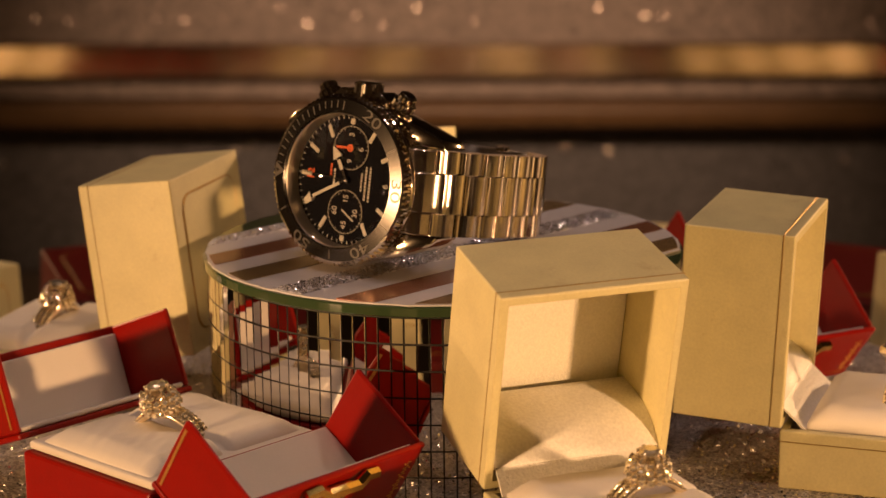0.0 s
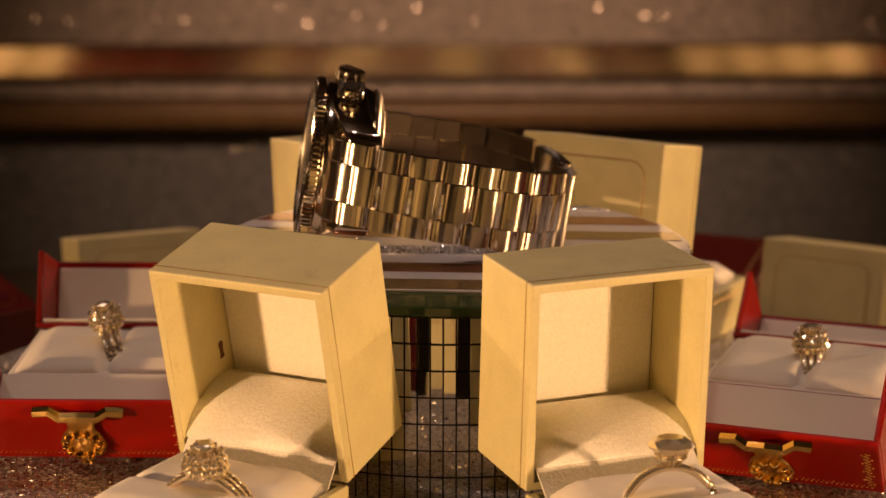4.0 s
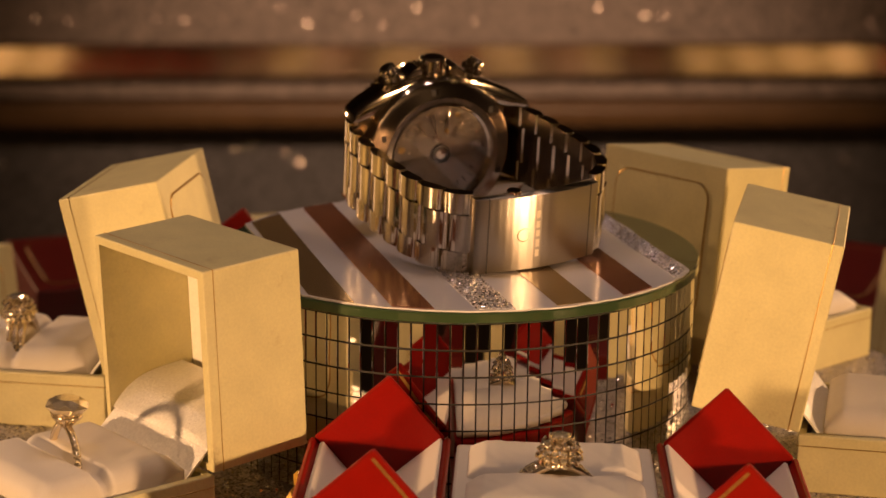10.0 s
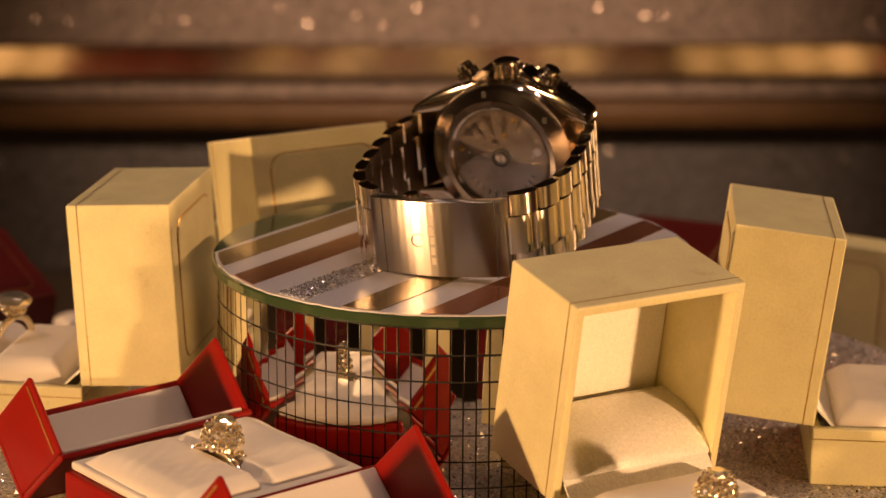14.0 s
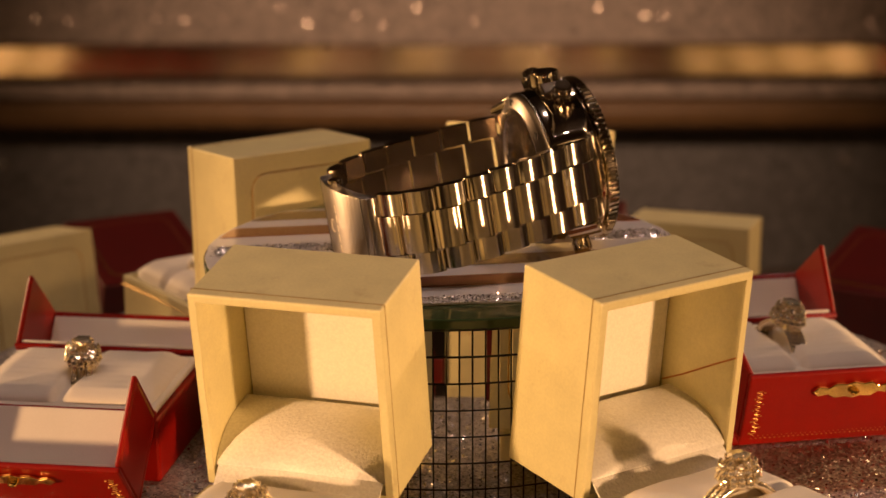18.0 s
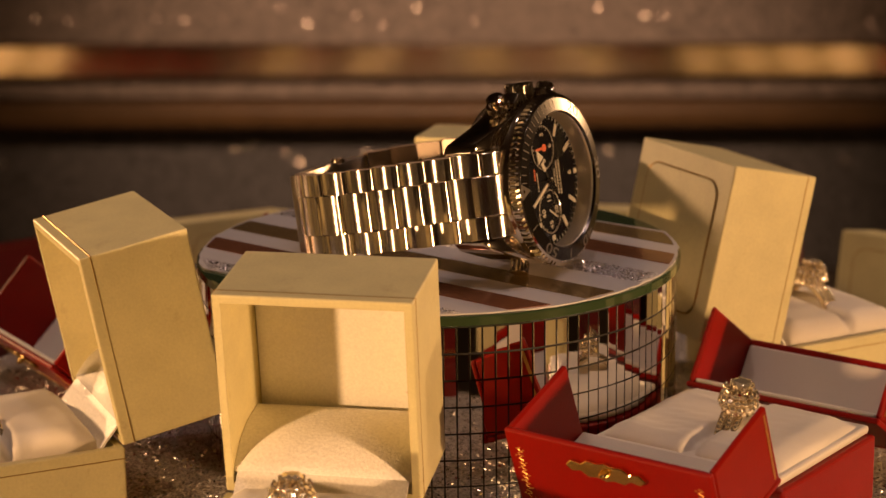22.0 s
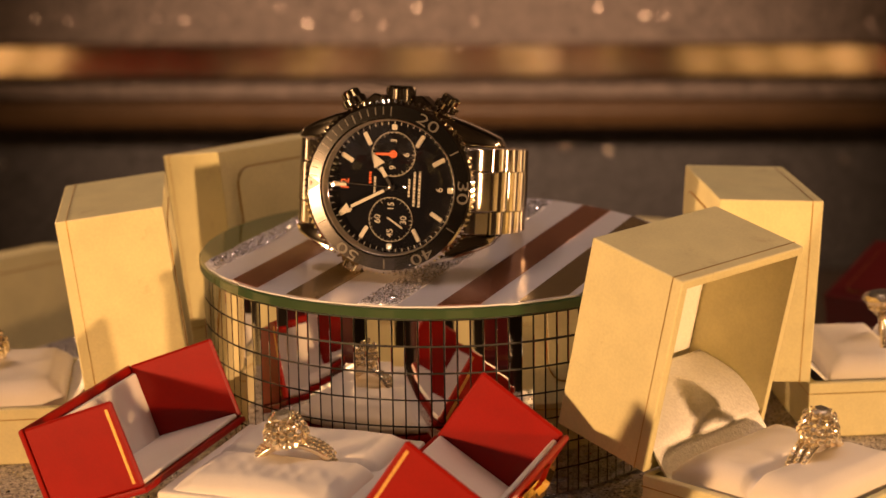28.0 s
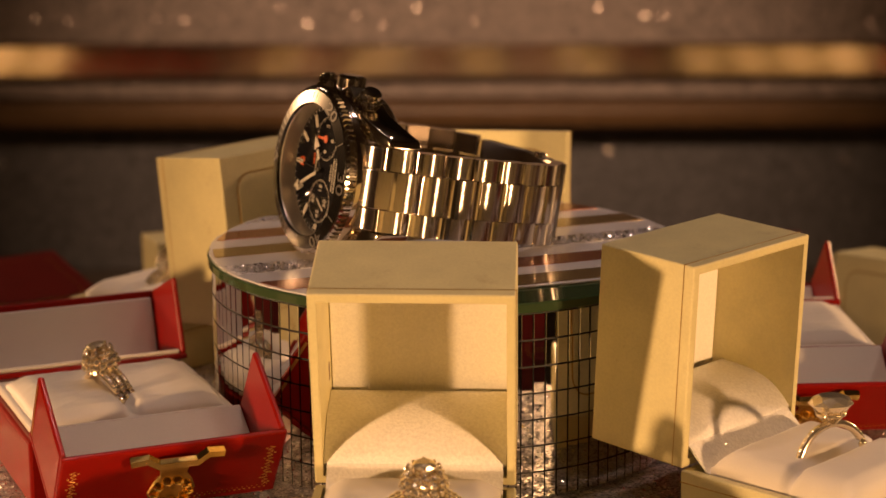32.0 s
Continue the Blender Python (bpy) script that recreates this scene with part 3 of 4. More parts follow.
def red_meshes():
    """Door space: hinge at the origin, the bottom leaf runs to +x, the outer leaf rises at its end, z up; the ends lie at y = -RL/2 and RL/2."""
    m = RED_MESH
    if m:
        return m
    h, t = RL / 2, 0.0016
    m["outer_leaf"] = mesh_from(box_bm(RA - t, RA, -h, h, 0, RB, 0.0006), "outer_leaf", RED)
    m["bottom_leaf"] = mesh_from(box_bm(0, RA - t - 0.0001, -h, h, 0, t, 0.0005), "bottom_leaf", RED)
    m["end_panel"] = mesh_from(prism_bm([(0.0006, 0.0017), (RA - t - 0.0001, 0.0017), (RA - t - 0.0001, RB - 0.0002), (0.0010, RB + 0.0004)], -t / 2, t / 2, 0.0005), "end_panel", RED)
    m["satin_lining"] = mesh_from(box_bm(RA - t - 0.0016, RA - t - 0.0002, -h + t + 0.0002, h - t - 0.0002, t + 0.0003, RB - 0.0022, 0.0005), "satin_lining", WHITE_SATIN)
    m["satin_floor"] = mesh_from(box_bm(0.0012, RA - t - 0.0018, -h + t + 0.0002, h - t - 0.0002, t + 0.0002, t + 0.0014, 0.0004), "satin_floor", WHITE_SATIN)
    m["gilt_line"] = mesh_from(box_bm(0.0022, 0.0030, -0.0001, 0.00002, 0.003, RB - 0.0012), "gilt_line", DULL_GILT)
    bm = bmesh.new()
    x, c = RA + 0.00003, 0.0022
    for k in range(40):
        u = -h + 0.003 + (RL - 0.006) * k / 39
        gem_bm(0.00028, bm, (x, u, 0.0024))
        gem_bm(0.00016, bm, (x, u + 0.0006, 0.0032))
    for sgn in (-1, 1):
        # a scroll of small curls up each end
        tube_bm([(x, sgn * (h - 0.0034 + 0.0009 * math.sin(1.9 * k)), 0.0034 + 0.00042 * k) for k in range(36)], 0.00014, 4, False, bm)
        for k in range(8):
            gem_bm(0.00034, bm, (x, sgn * (h - 0.0034 + 0.0012 * (-1) ** k), 0.0042 + 0.0019 * k))
    m["gilt_border"] = mesh_from(bm, "gilt_border", DULL_GILT)
    hasp = prism_bm([(-0.0030, 0.0), (0.0030, 0.0), (0.0026, -0.0045), (0.0036, -0.0060), (0.0046, -0.0090), (0.0034, -0.0122), (0.0012, -0.0130), (0.0012, -0.0150),
                     (-0.0012, -0.0150), (-0.0012, -0.0130), (-0.0034, -0.0122), (-0.0046, -0.0090), (-0.0036, -0.0060), (-0.0026, -0.0045)], 0.0, 0.0011, 0.0003, plane="yz")
    tube_bm([(0.0007, -0.0085, 0.0003), (0.0010, -0.0055, 0.0010), (0.0016, -0.0035, -0.0002), (0.0018, 0, 0.0002), (0.0016, 0.0035, -0.0002), (0.0010, 0.0055, 0.0010), (0.0007, 0.0085, 0.0003)], 0.0011, 6, False, hasp)
    for k in range(10):
        a = 2 * math.pi * k / 10
        gem_bm(0.0011, hasp, (0.0012, 0.0032 * math.cos(a), -0.0090 + 0.0032 * math.sin(a)))
    m["hasp"] = mesh_from(hasp, "hasp", GOLD)
    plate = prism_bm([(-0.0100, 0), (-0.0085, 0.0014), (-0.0062, 0.0009), (-0.0045, 0.0021), (-0.002, 0.0018), (0, 0.0024), (0.002, 0.0018), (0.0045, 0.0021), (0.0062, 0.0009), (0.0085, 0.0014), (0.0100, 0),
                      (0.0085, -0.0014), (0.0062, -0.0009), (0.0045, -0.0021), (0.002, -0.0018), (0, -0.0024), (-0.002, -0.0018), (-0.0045, -0.0021), (-0.0062, -0.0009), (-0.0085, -0.0014)], 0.0, 0.0009, 0.0002, plane="yz")
    gem_bm(0.0014, plate, (0.0012, 0, 0))
    m["latch_plate"] = mesh_from(plate, "latch_plate", GOLD)
    m["base"] = mesh_from(box_bm(-RH + 0.0006, RH - 0.0006, -h, h, 0, 0.0172, 0.0009), "base", RED)
    m["satin_rim"] = mesh_from(box_bm(-RH + 0.0012, RH - 0.0012, -h + 0.0016, h - 0.0016, 0.0174, 0.0196, 0.0008, 2), "satin_rim", WHITE_SATIN)
    m["cushion"] = mesh_from(puffy_bm(-0.0212, 0.0212, -h + 0.0030, h - 0.0030, 0.0180, 0.0228, 0.0036, 90, 48, slit=0.0, ribs=0.00006), "cushion", WHITE_SATIN, True)
    return m


def red_box(tilts, hasp_first, label, group):
    """Local space: +x towards the first door, +y outwards from the drum."""
    m = red_meshes()
    t = thing("ring_box", label, "ring box", group)
    base = part("base", m["base"], None, t)
    part("satin_rim", m["satin_rim"], None, base, "white satin rim")
    part("cushion", m["cushion"], None, t, "white satin ring cushion")
    for k, tilt in enumerate(tilts):
        turn = pose(0, 0, 0, 0, 0, 180 * k)
        door = part("door", m["outer_leaf"], None, t, "opened red door", m=turn @ pose(RH, 0, RZ, 0, tilt))
        part("bottom_leaf", m["bottom_leaf"], None, door)
        part("end_panel", m["end_panel"], None, door, m=pose(0, RL / 2 - 0.0008, 0))
        part("end_panel", m["end_panel"], None, door, m=pose(0, -RL / 2 + 0.0008, 0))
        part("satin_lining", m["satin_lining"], None, door, "white satin lining")
        part("satin_floor", m["satin_floor"], None, door, "white satin lining")
        part("gilt_line", m["gilt_line"], None, door, m=pose(0, -RL / 2 - 0.00005, 0))
        part("gilt_line", m["gilt_line"], None, door, m=pose(0, RL / 2 + 0.0001, 0))
        part("gilt_border", m["gilt_border"], None, door, "stamped gilt border")
        if (k == 0) == hasp_first:
            part("hasp", m["hasp"], None, door, "pierced brass hasp", m=pose(RA + 0.0002, 0, RB - 0.0030) @ Matrix.Scale(1.35, 4))
        else:
            part("latch_plate", m["latch_plate"], None, door, "brass latch plate", m=pose(RA + 0.0002, 0, RB - 0.0055) @ Matrix.Scale(1.1, 4))
    return t


for x, y, yaw, tilts, first in ((0.0723, 0.0704, 27.8, (40.0, 44.7), True), (-0.0688, -0.0644, 227.1, (20.3, 33.3), False)):
    b = red_box(tilts, first, "opened red leatherette ring box with two doors and brass clasp", "red boxes round the drum")
    ride(b, pose(x, y, 0, 0, 0, yaw - 90))


# ---- engagement rings ----
K = 1.22
RING_R = 0.0090 * K
RING_MESH = {}


def ring_meshes():
    if RING_MESH:
        return RING_MESH
    m, R = RING_MESH, RING_R
    angles = [2 * math.pi * k / 44 for k in range(44)]
    band = bmesh.new()
    for off in (-0.0012, 0.0, 0.0012):
        tube_bm([(R * math.cos(a), off * (1 + 0.7 * max(0, math.sin(a))), R * math.sin(a)) for a in angles], 0.00095, 6, True, band)
    m["split_band"] = mesh_from(band, "band", WHITE_GOLD, True)
    band = bmesh.new()
    tube_bm([(R * math.cos(a), 0, R * math.sin(a)) for a in angles], 0.00100, 8, True, band)
    m["plain_band"] = mesh_from(band, "band", WHITE_GOLD, True)
    for name, r in (("big", 0.0055), ("centre", 0.0029), ("halo", 0.00092), ("pave", 0.00066)):
        m[name] = mesh_from(gem_bm(r), name + "_stone", DIAMOND)
    bm = bmesh.new()
    tube_bm([(K * x, 0, R + K * z) for x, z in ((0.0008, 0), (0.0028, 0.002), (0.0036, 0.0042), (0.0031, 0.0050))], 0.00042, 5, False, bm)
    m["claw"] = mesh_from(tube_bm([(0, 0, -0.0022), (0, 0, 0.0004), (0, 0, 0.0009)], 0.00042, 5), "claw", WHITE_GOLD, True)
    m["prong"] = mesh_from(bm, "prong", WHITE_GOLD, True)
    bm = bmesh.new()
    tube_bm([(K * 0.0028 * math.cos(a), K * 0.0028 * math.sin(a), R + K * 0.002) for a in angles[::3]], 0.00045, 5, True, bm)
    m["gallery"] = mesh_from(bm, "gallery", WHITE_GOLD, True)
    return m


def finger_ring(style, label):
    m, R = ring_meshes(), RING_R
    t = thing("diamond_ring", label, "ring", "rings in the boxes")
    top = R + 0.0042 * K
    halo = style == "halo"
    band = part("band", m["split_band" if halo else "plain_band"], None, t)
    for k in range(12):
        for sgn in (-1, 1):
            a = 90 + sgn * (25 + 6.2 * k)
            for off in ((-0.0019, 0.0, 0.0019) if halo else (0,)):
                part("pave_stone", m["pave"], None, band, m=pose(1.075 * R * math.cos(radians(a)), off, 1.075 * R * math.sin(radians(a)), 0, 90 - a))
    head = part("gallery", m["gallery"], None, t)
    for k in range(6):
        part("prong", m["prong"], None, head, m=pose(0, 0, 0, 0, 0, 60 * k + 30))
    part("centre_stone", m["centre" if halo else "big"], None, t, m=pose(0, 0, top + (0.0015 if halo else 0)))
    if halo:
        for row, (r, drop, tip, count) in enumerate(((0.0036, 0.0004, 12, 11), (0.0043, 0.0016, 34, 14), (0.0047, 0.0031, 58, 16), (0.0040, 0.0047, 74, 13))):
            for k in range(count):
                a = 2 * math.pi * (k + 0.5 * row) / count
                part("halo_stone", m["halo"], None, head, m=pose(1.12 * r * math.cos(a), r * math.sin(a), top - drop) @ pose(0, 0, 0, 0, 0, math.degrees(a)) @ pose(0, 0, 0, 0, tip))
        for k in range(6):
            a = 2 * math.pi * (k + 0.5) / 6
            part("claw", m["claw"], None, head, m=pose(0.0027 * math.cos(a), 0.0027 * math.sin(a), top + 0.0012))
    return t


for k, (_, x, y, az, tilt) in enumerate(INNER):
    r = finger_ring("solitaire" if k == 1 else "halo", "white gold diamond ring standing in a white satin cushion")
    ride(r, on_table(x, y, az) @ pose((-0.0038, 0, 0, 0)[k], (0.030, 0.0275, 0.031, 0.0285)[k], BH + (-0.0014, 0.0010, -0.0036, -0.0024)[k], (-6, 4, -3, 5)[k], 0, (6, -14, 10, -8)[k]))
for x, y, yaw, tip, lean, z in ((0.0723, 0.0704, 27.8, 3, -5, 0.0132), (-0.0688, -0.0644, 227.1, -11, 7, 0.0158)):
    r = finger_ring("halo", "diamond cluster ring standing in a white satin cushion")
    ride(r, pose(x, y, 0, 0, 0, yaw - 90) @ pose(0, 0, z, tip, lean, 12))


# ---- the wristwatch ----
MM = 0.001054


def arc(phi, r, y=0.0):
    """A point of the dial: phi degrees clockwise from the crown."""
    return Vector((r * math.sin(radians(phi)), y, r * math.cos(radians(phi))))


def on_dial(phi, r, y, turn=None):
    """A pose on the dial whose local z points outwards (or along turn)."""
    m = Matrix.Translation(arc(phi, r, y))
    return m @ Matrix.Rotation(radians(phi if turn is None else turn), 4, "Y")


def writing(parent, text, size, m, mat, name="numeral", depth=0.00006, wide=1.0):
    cu = bpy.data.curves.new(name, "FONT")
    cu.body, cu.size, cu.extrude = text, size, depth
    cu.align_x, cu.align_y = "CENTER", "CENTER"
    tmp = bpy.data.objects.new(name, cu)
    me = bpy.data.meshes.new_from_object(tmp)
    bpy.data.objects.remove(tmp)
    bpy.data.curves.remove(cu)
    me.materials.clear()
    me.materials.append(mat)
    ob = new(name, me)
    ob.parent = parent
    ob.matrix_basis = m @ pose(0, 0, 0, 90) @ Matrix.Diagonal((wide, 1, 1, 1))
    return ob


watch = thing("wristwatch", "steel diver's chronograph with black dial and closed link bracelet", "watch")
part("case", lathe_bm([(0, 1.2 * MM), (16.8 * MM, 1.2 * MM), (16.8 * MM, -1.2 * MM), (19.6 * MM, -1.2 * MM), (20.5 * MM, -0.2 * MM), (20.8 * MM, 3 * MM), (20.7 * MM, 8 * MM), (20.0 * MM, 11.3 * MM), (19.2 * MM, 12.4 * MM), (0, 12.4 * MM)], 96, "y"), STEEL, watch, "polished steel case", True)
LUG = [(5.0, 20.0), (10.5, 18.6), (16.0, 16.9), (21.0, 14.9), (24.6, 13.1), (25.8, 10.8), (19.0, 10.8), (15.0, 11.2), (8.0, 14.0)]
for sx in (-1, 1):
    for sz in (-1, 1):
        bm = prism_bm([(sx * x * MM, sz * z * MM) for x, z in LUG], 0.8 * MM, 9.5 * MM, 0.0007, "xz", 2)
        for v in bm.verts:
            v.co.y += 0.027 * max(0.0, abs(v.co.x) / MM - 13) ** 2 * MM
        part("lug", bm, STEEL, watch, smooth="auto")


def coin_edge():
    bm = bmesh.new()
    n = 352
    rings = []
    for r0, y, k in ((20.1, -3.95, 0), (20.7, -3.7, 0), (21.5, -3.1, 1), (21.5, -1.5, 1), (20.9, -1.0, 0), (20.0, -0.9, 0)):
        ring = []
        for i in range(n):
            a = 2 * math.pi * i / n
            r = (r0 - (0.55 * (i % 4 in (0, 1)) if k else 0)) * MM
            ring.append(bm.verts.new((r * math.cos(a), y * MM, r * math.sin(a))))
        rings.append(ring)
    for a, b in zip(rings, rings[1:]):
        for i in range(n):
            j = (i + 1) % n
            bm.faces.new((a[i], a[j], b[j], b[i]))
    bmesh.ops.recalc_face_normals(bm, faces=bm.faces)
    return bm


bezel = part("bezel", coin_edge(), STEEL, watch, "coin-edged steel bezel")
part("bezel_insert", lathe_bm([(16.75 * MM, -3.75 * MM), (17.1 * MM, -4.58 * MM), (20.2 * MM, -3.97 * MM), (20.2 * MM, -3.3 * MM), (16.75 * MM, -3.3 * MM)], 96, "y", True), BEZEL_BLACK, bezel, "dark bezel insert")
for num, phi in (("20", 30), ("30", 90), ("40", 150), ("50", 210)):
    writing(bezel, num, 3.8 * MM, on_dial(phi, 18.6 * MM, -4.31 * MM) @ pose(0, 0, 0, -10), NUMERAL, wide=1.6)
part("bezel_triangle", prism_bm([(-2.0 * MM, 1.7 * MM), (2.0 * MM, 1.7 * MM), (0, -1.7 * MM)], -0.06 * MM, 0.06 * MM), NUMERAL, bezel, "lume triangle", m=on_dial(270, 18.5 * MM, -4.30 * MM) @ pose(0, 0, 0, -9))
part("bezel_pip", lathe_bm([(0, -4.3 * MM), (0.8 * MM, -4.22 * MM), (0.8 * MM, -4.1 * MM)], 16, "y"), STEEL, bezel, m=Matrix.Translation(arc(270, 18.9 * MM)))
tick = mesh_from(box_bm(-0.16 * MM, 0.16 * MM, -0.05 * MM, 0.05 * MM, -1.3 * MM, 1.3 * MM), "bezel_tick", NUMERAL)
tick_short = mesh_from(box_bm(-0.13 * MM, 0.13 * MM, -0.05 * MM, 0.05 * MM, -0.5 * MM, 1.3 * MM), "bezel_tick", NUMERAL)
for phi in (0, 60, 120, 180, 240, 300, 330):
    part("bezel_tick", tick, None, bezel, m=on_dial(phi, 18.5 * MM, -4.29 * MM) @ pose(0, 0, 0, -9))
for k in range(1, 15):
    if k % 5:
        part("bezel_tick", tick_short, None, bezel, m=on_dial(270 + 6 * k, 18.5 * MM, -4.29 * MM) @ pose(0, 0, 0, -9))
dial = part("dial", lathe_bm([(0, -1.9 * MM), (16.35 * MM, -1.9 * MM), (16.35 * MM, -1.25 * MM), (0, -1.25 * MM)], 72, "y"), BLACK_DIAL, watch, "black dial", m=Matrix.Translation((0, 2.2 * MM, 0)))
part("inner_flange", lathe_bm([(16.3 * MM, 0.2 * MM), (16.5 * MM, -3.6 * MM), (16.7 * MM, -3.9 * MM), (16.74 * MM, 0.9 * MM), (16.4 * MM, 0.9 * MM)], 72, "y", True), FLANGE, watch)
bar = mesh_from(box_bm(-0.55 * MM, 0.55 * MM, -2.35 * MM, -1.92 * MM, 11.6 * MM, 15.0 * MM, 0.0002, 1), "hour_marker", LUME)
short_bar = mesh_from(box_bm(-0.7 * MM, 0.7 * MM, -2.35 * MM, -1.92 * MM, 14.0 * MM, 15.4 * MM, 0.0002, 1), "hour_marker", LUME)
for k in range(12):
    part("hour_marker", short_bar if k in (0, 3, 6) else bar, None, dial, m=Matrix.Rotation(radians(30 * k), 4, "Y"))
minute = mesh_from(box_bm(-0.09 * MM, 0.09 * MM, -2.0 * MM, -1.91 * MM, 15.3 * MM, 16.15 * MM), "minute_mark", LUME)
for k in range(60):
    part("minute_mark", minute, None, dial, m=Matrix.Rotation(radians(6 * k), 4, "Y"))
for phi, digits in ((0, (("3", 0), ("6", 90), ("9", 180))), (180, (("15", 0), ("30", 90), ("45", 180), ("60", 270)))):
    c = arc(phi, 8.05 * MM, -1.93 * MM)
    sub = part("subdial", lathe_bm([(0, 0), (5.4 * MM, 0), (5.4 * MM, 0.1 * MM), (0, 0.1 * MM)], 48, "y"), BLACK_DIAL, dial, m=Matrix.Translation(c))
    bm = bmesh.new()
    tube_bm([(5.45 * MM * math.cos(a), 0, 5.45 * MM * math.sin(a)) for a in [2 * math.pi * q / 40 for q in range(40)]], 0.07 * MM, 4, True, bm)
    for q in range(30):
        a = 2 * math.pi * q / 30
        tube_bm([(r * MM * math.cos(a), -0.05 * MM, r * MM * math.sin(a)) for r in (4.6 if q % 5 == 0 else 5.0, 5.4)], 0.06 * MM, 4, False, bm)
    part("subdial_scale", bm, LUME, dial, m=Matrix.Translation(c))
    for text, a in digits:
        writing(dial, text, 2.2 * MM, Matrix.Translation(c + Vector((3.3 * MM * math.sin(radians(a)), -0.12 * MM, 3.3 * MM * math.cos(radians(a))))) @ Matrix.Rotation(radians(-90), 4, "Y"), LUME)
writing(dial, "6", 2.4 * MM, Matrix.Translation((12.0 * MM, -2.0 * MM, 0)) @ Matrix.Rotation(radians(-90), 4, "Y"), LUME)
for x, z0, z1, w, mat in ((5.6, -4.4, 4.0, 0.55, LUME), (6.9, -4.6, 4.2, 0.55, LUME), (4.3, -2.2, 2.2, 0.45, LUME), (-4.4, -2.4, 2.4, 0.5, LUME), (-5.6, 0.6, 3.4, 0.6, ORANGE)):
    bm = bmesh.new()
    z = z0
    k = 0
    while z < z1:
        step = (0.5, 0.8, 0.35, 0.65)[k % 4]
        box_bm((x - w / 2) * MM, (x + w / 2) * MM, -2.0 * MM, -1.93 * MM, z * MM, min(z + step, z1) * MM, bm=bm)
        z += step + 0.22
        k += 1
    part("printed_bars", bm, mat, dial)
writing(dial, "12", 3.0 * MM, Matrix.Translation((-11.9 * MM, -2.0 * MM, 0)) @ Matrix.Rotation(radians(-90), 4, "Y"), ORANGE, "orange_numeral")


def hand(name, length, width, m, mat, label="", head=0.0, wide=0.0, stem=None):
    """A dark hand with a painted stem and, where it has one, a painted arrow head."""
    pts = [(-width / 2, -0.9), (width / 2, -0.9), (width / 2, length - 0.3), (0, length), (-width / 2, length - 0.3)]
    body = part(name, prism_bm([(x * MM, z * MM) for x, z in pts], -0.09 * MM, 0.09 * MM), mat, watch, label, m=m)
    if head:
        tri = [(-wide / 2, length - head), (wide / 2, length - head), (0, length + 0.15)]
        part("arrow_head", prism_bm([(x * MM, z * MM) for x, z in tri], -0.16 * MM, 0.12 * MM), LUME, body, "pale painted arrow head")
    if stem:
        part("painted_stem", box_bm(-width / 2 * MM - 0.0001, width / 2 * MM + 0.0001, -0.15 * MM, 0.1 * MM, stem[0] * MM, stem[1] * MM), LUME, body, "pale painted stem")
    return body


hand("hour_hand", 9.3, 0.75, Matrix.Translation((0, -0.55 * MM, 0)) @ Matrix.Rotation(math.atan2(-65, 105), 4, "Y"), BEZEL_BLACK, head=3.2, wide=3.0, stem=(2.9, 5.5))
hand("minute_hand", 14.6, 0.55, Matrix.Translation((0, -0.85 * MM, 0)) @ Matrix.Rotation(math.atan2(-170, -92), 4, "Y"), BEZEL_BLACK, head=2.7, wide=2.5, stem=(2.0, 11.2))
hand("sweep_hand", 13.6, 0.17, Matrix.Translation((0, -1.1 * MM, 0)) @ Matrix.Rotation(radians(-88), 4, "Y"), BEZEL_BLACK)
top_hand = hand("subdial_hand", 4.6, 0.6, Matrix.Translation(arc(0, 8.05 * MM, -0.1 * MM)) @ Matrix.Rotation(radians(-92), 4, "Y"), ORANGE, "orange subdial hand")
part("hand_hub", lathe_bm([(0.45 * MM, -0.12 * MM), (0.95 * MM, -0.12 * MM), (0.95 * MM, 0.1 * MM), (0.45 * MM, 0.1 * MM)], 20, "y", True), ORANGE, top_hand)
hand("subdial_hand", 3.8, 0.35, Matrix.Translation(arc(180, 8.05 * MM, -0.1 * MM)) @ Matrix.Rotation(radians(122), 4, "Y"), LUME)
part("hand_pin", lathe_bm([(0, -1.4 * MM), (0.6 * MM, -1.3 * MM), (0.6 * MM, 0.2 * MM), (0, 0.2 * MM)], 20, "y"), BEZEL_BLACK, watch)

crystal_mat = bpy.data.materials.new("sapphire_crystal")
crystal_mat.use_nodes = True
nt = crystal_mat.node_tree
nt.nodes.remove(nt.nodes["Principled BSDF"])
mix, clear, shine = nt.nodes.new("ShaderNodeMixShader"), nt.nodes.new("ShaderNodeBsdfTransparent"), nt.nodes.new("ShaderNodeBsdfGlossy")
mix.inputs[0].default_value = 0.055
shine.inputs["Roughness"].default_value = 0.015
nt.links.new(clear.outputs[0], mix.inputs[1])
nt.links.new(shine.outputs[0], mix.inputs[2])
nt.links.new(mix.outputs[0], nt.nodes["Material Output"].inputs["Surface"])
crystal = part("crystal", lathe_bm([(0, -4.1 * MM), (16.6 * MM, -4.0 * MM)] + [(16.6 * q / 10 * MM, (-4.15 - 1.1 * (1 - (q / 10) ** 2)) * MM) for q in range(10, -1, -1)], 64, "y"), crystal_mat, watch, "clear watch crystal", True)
crystal.visible_shadow = False


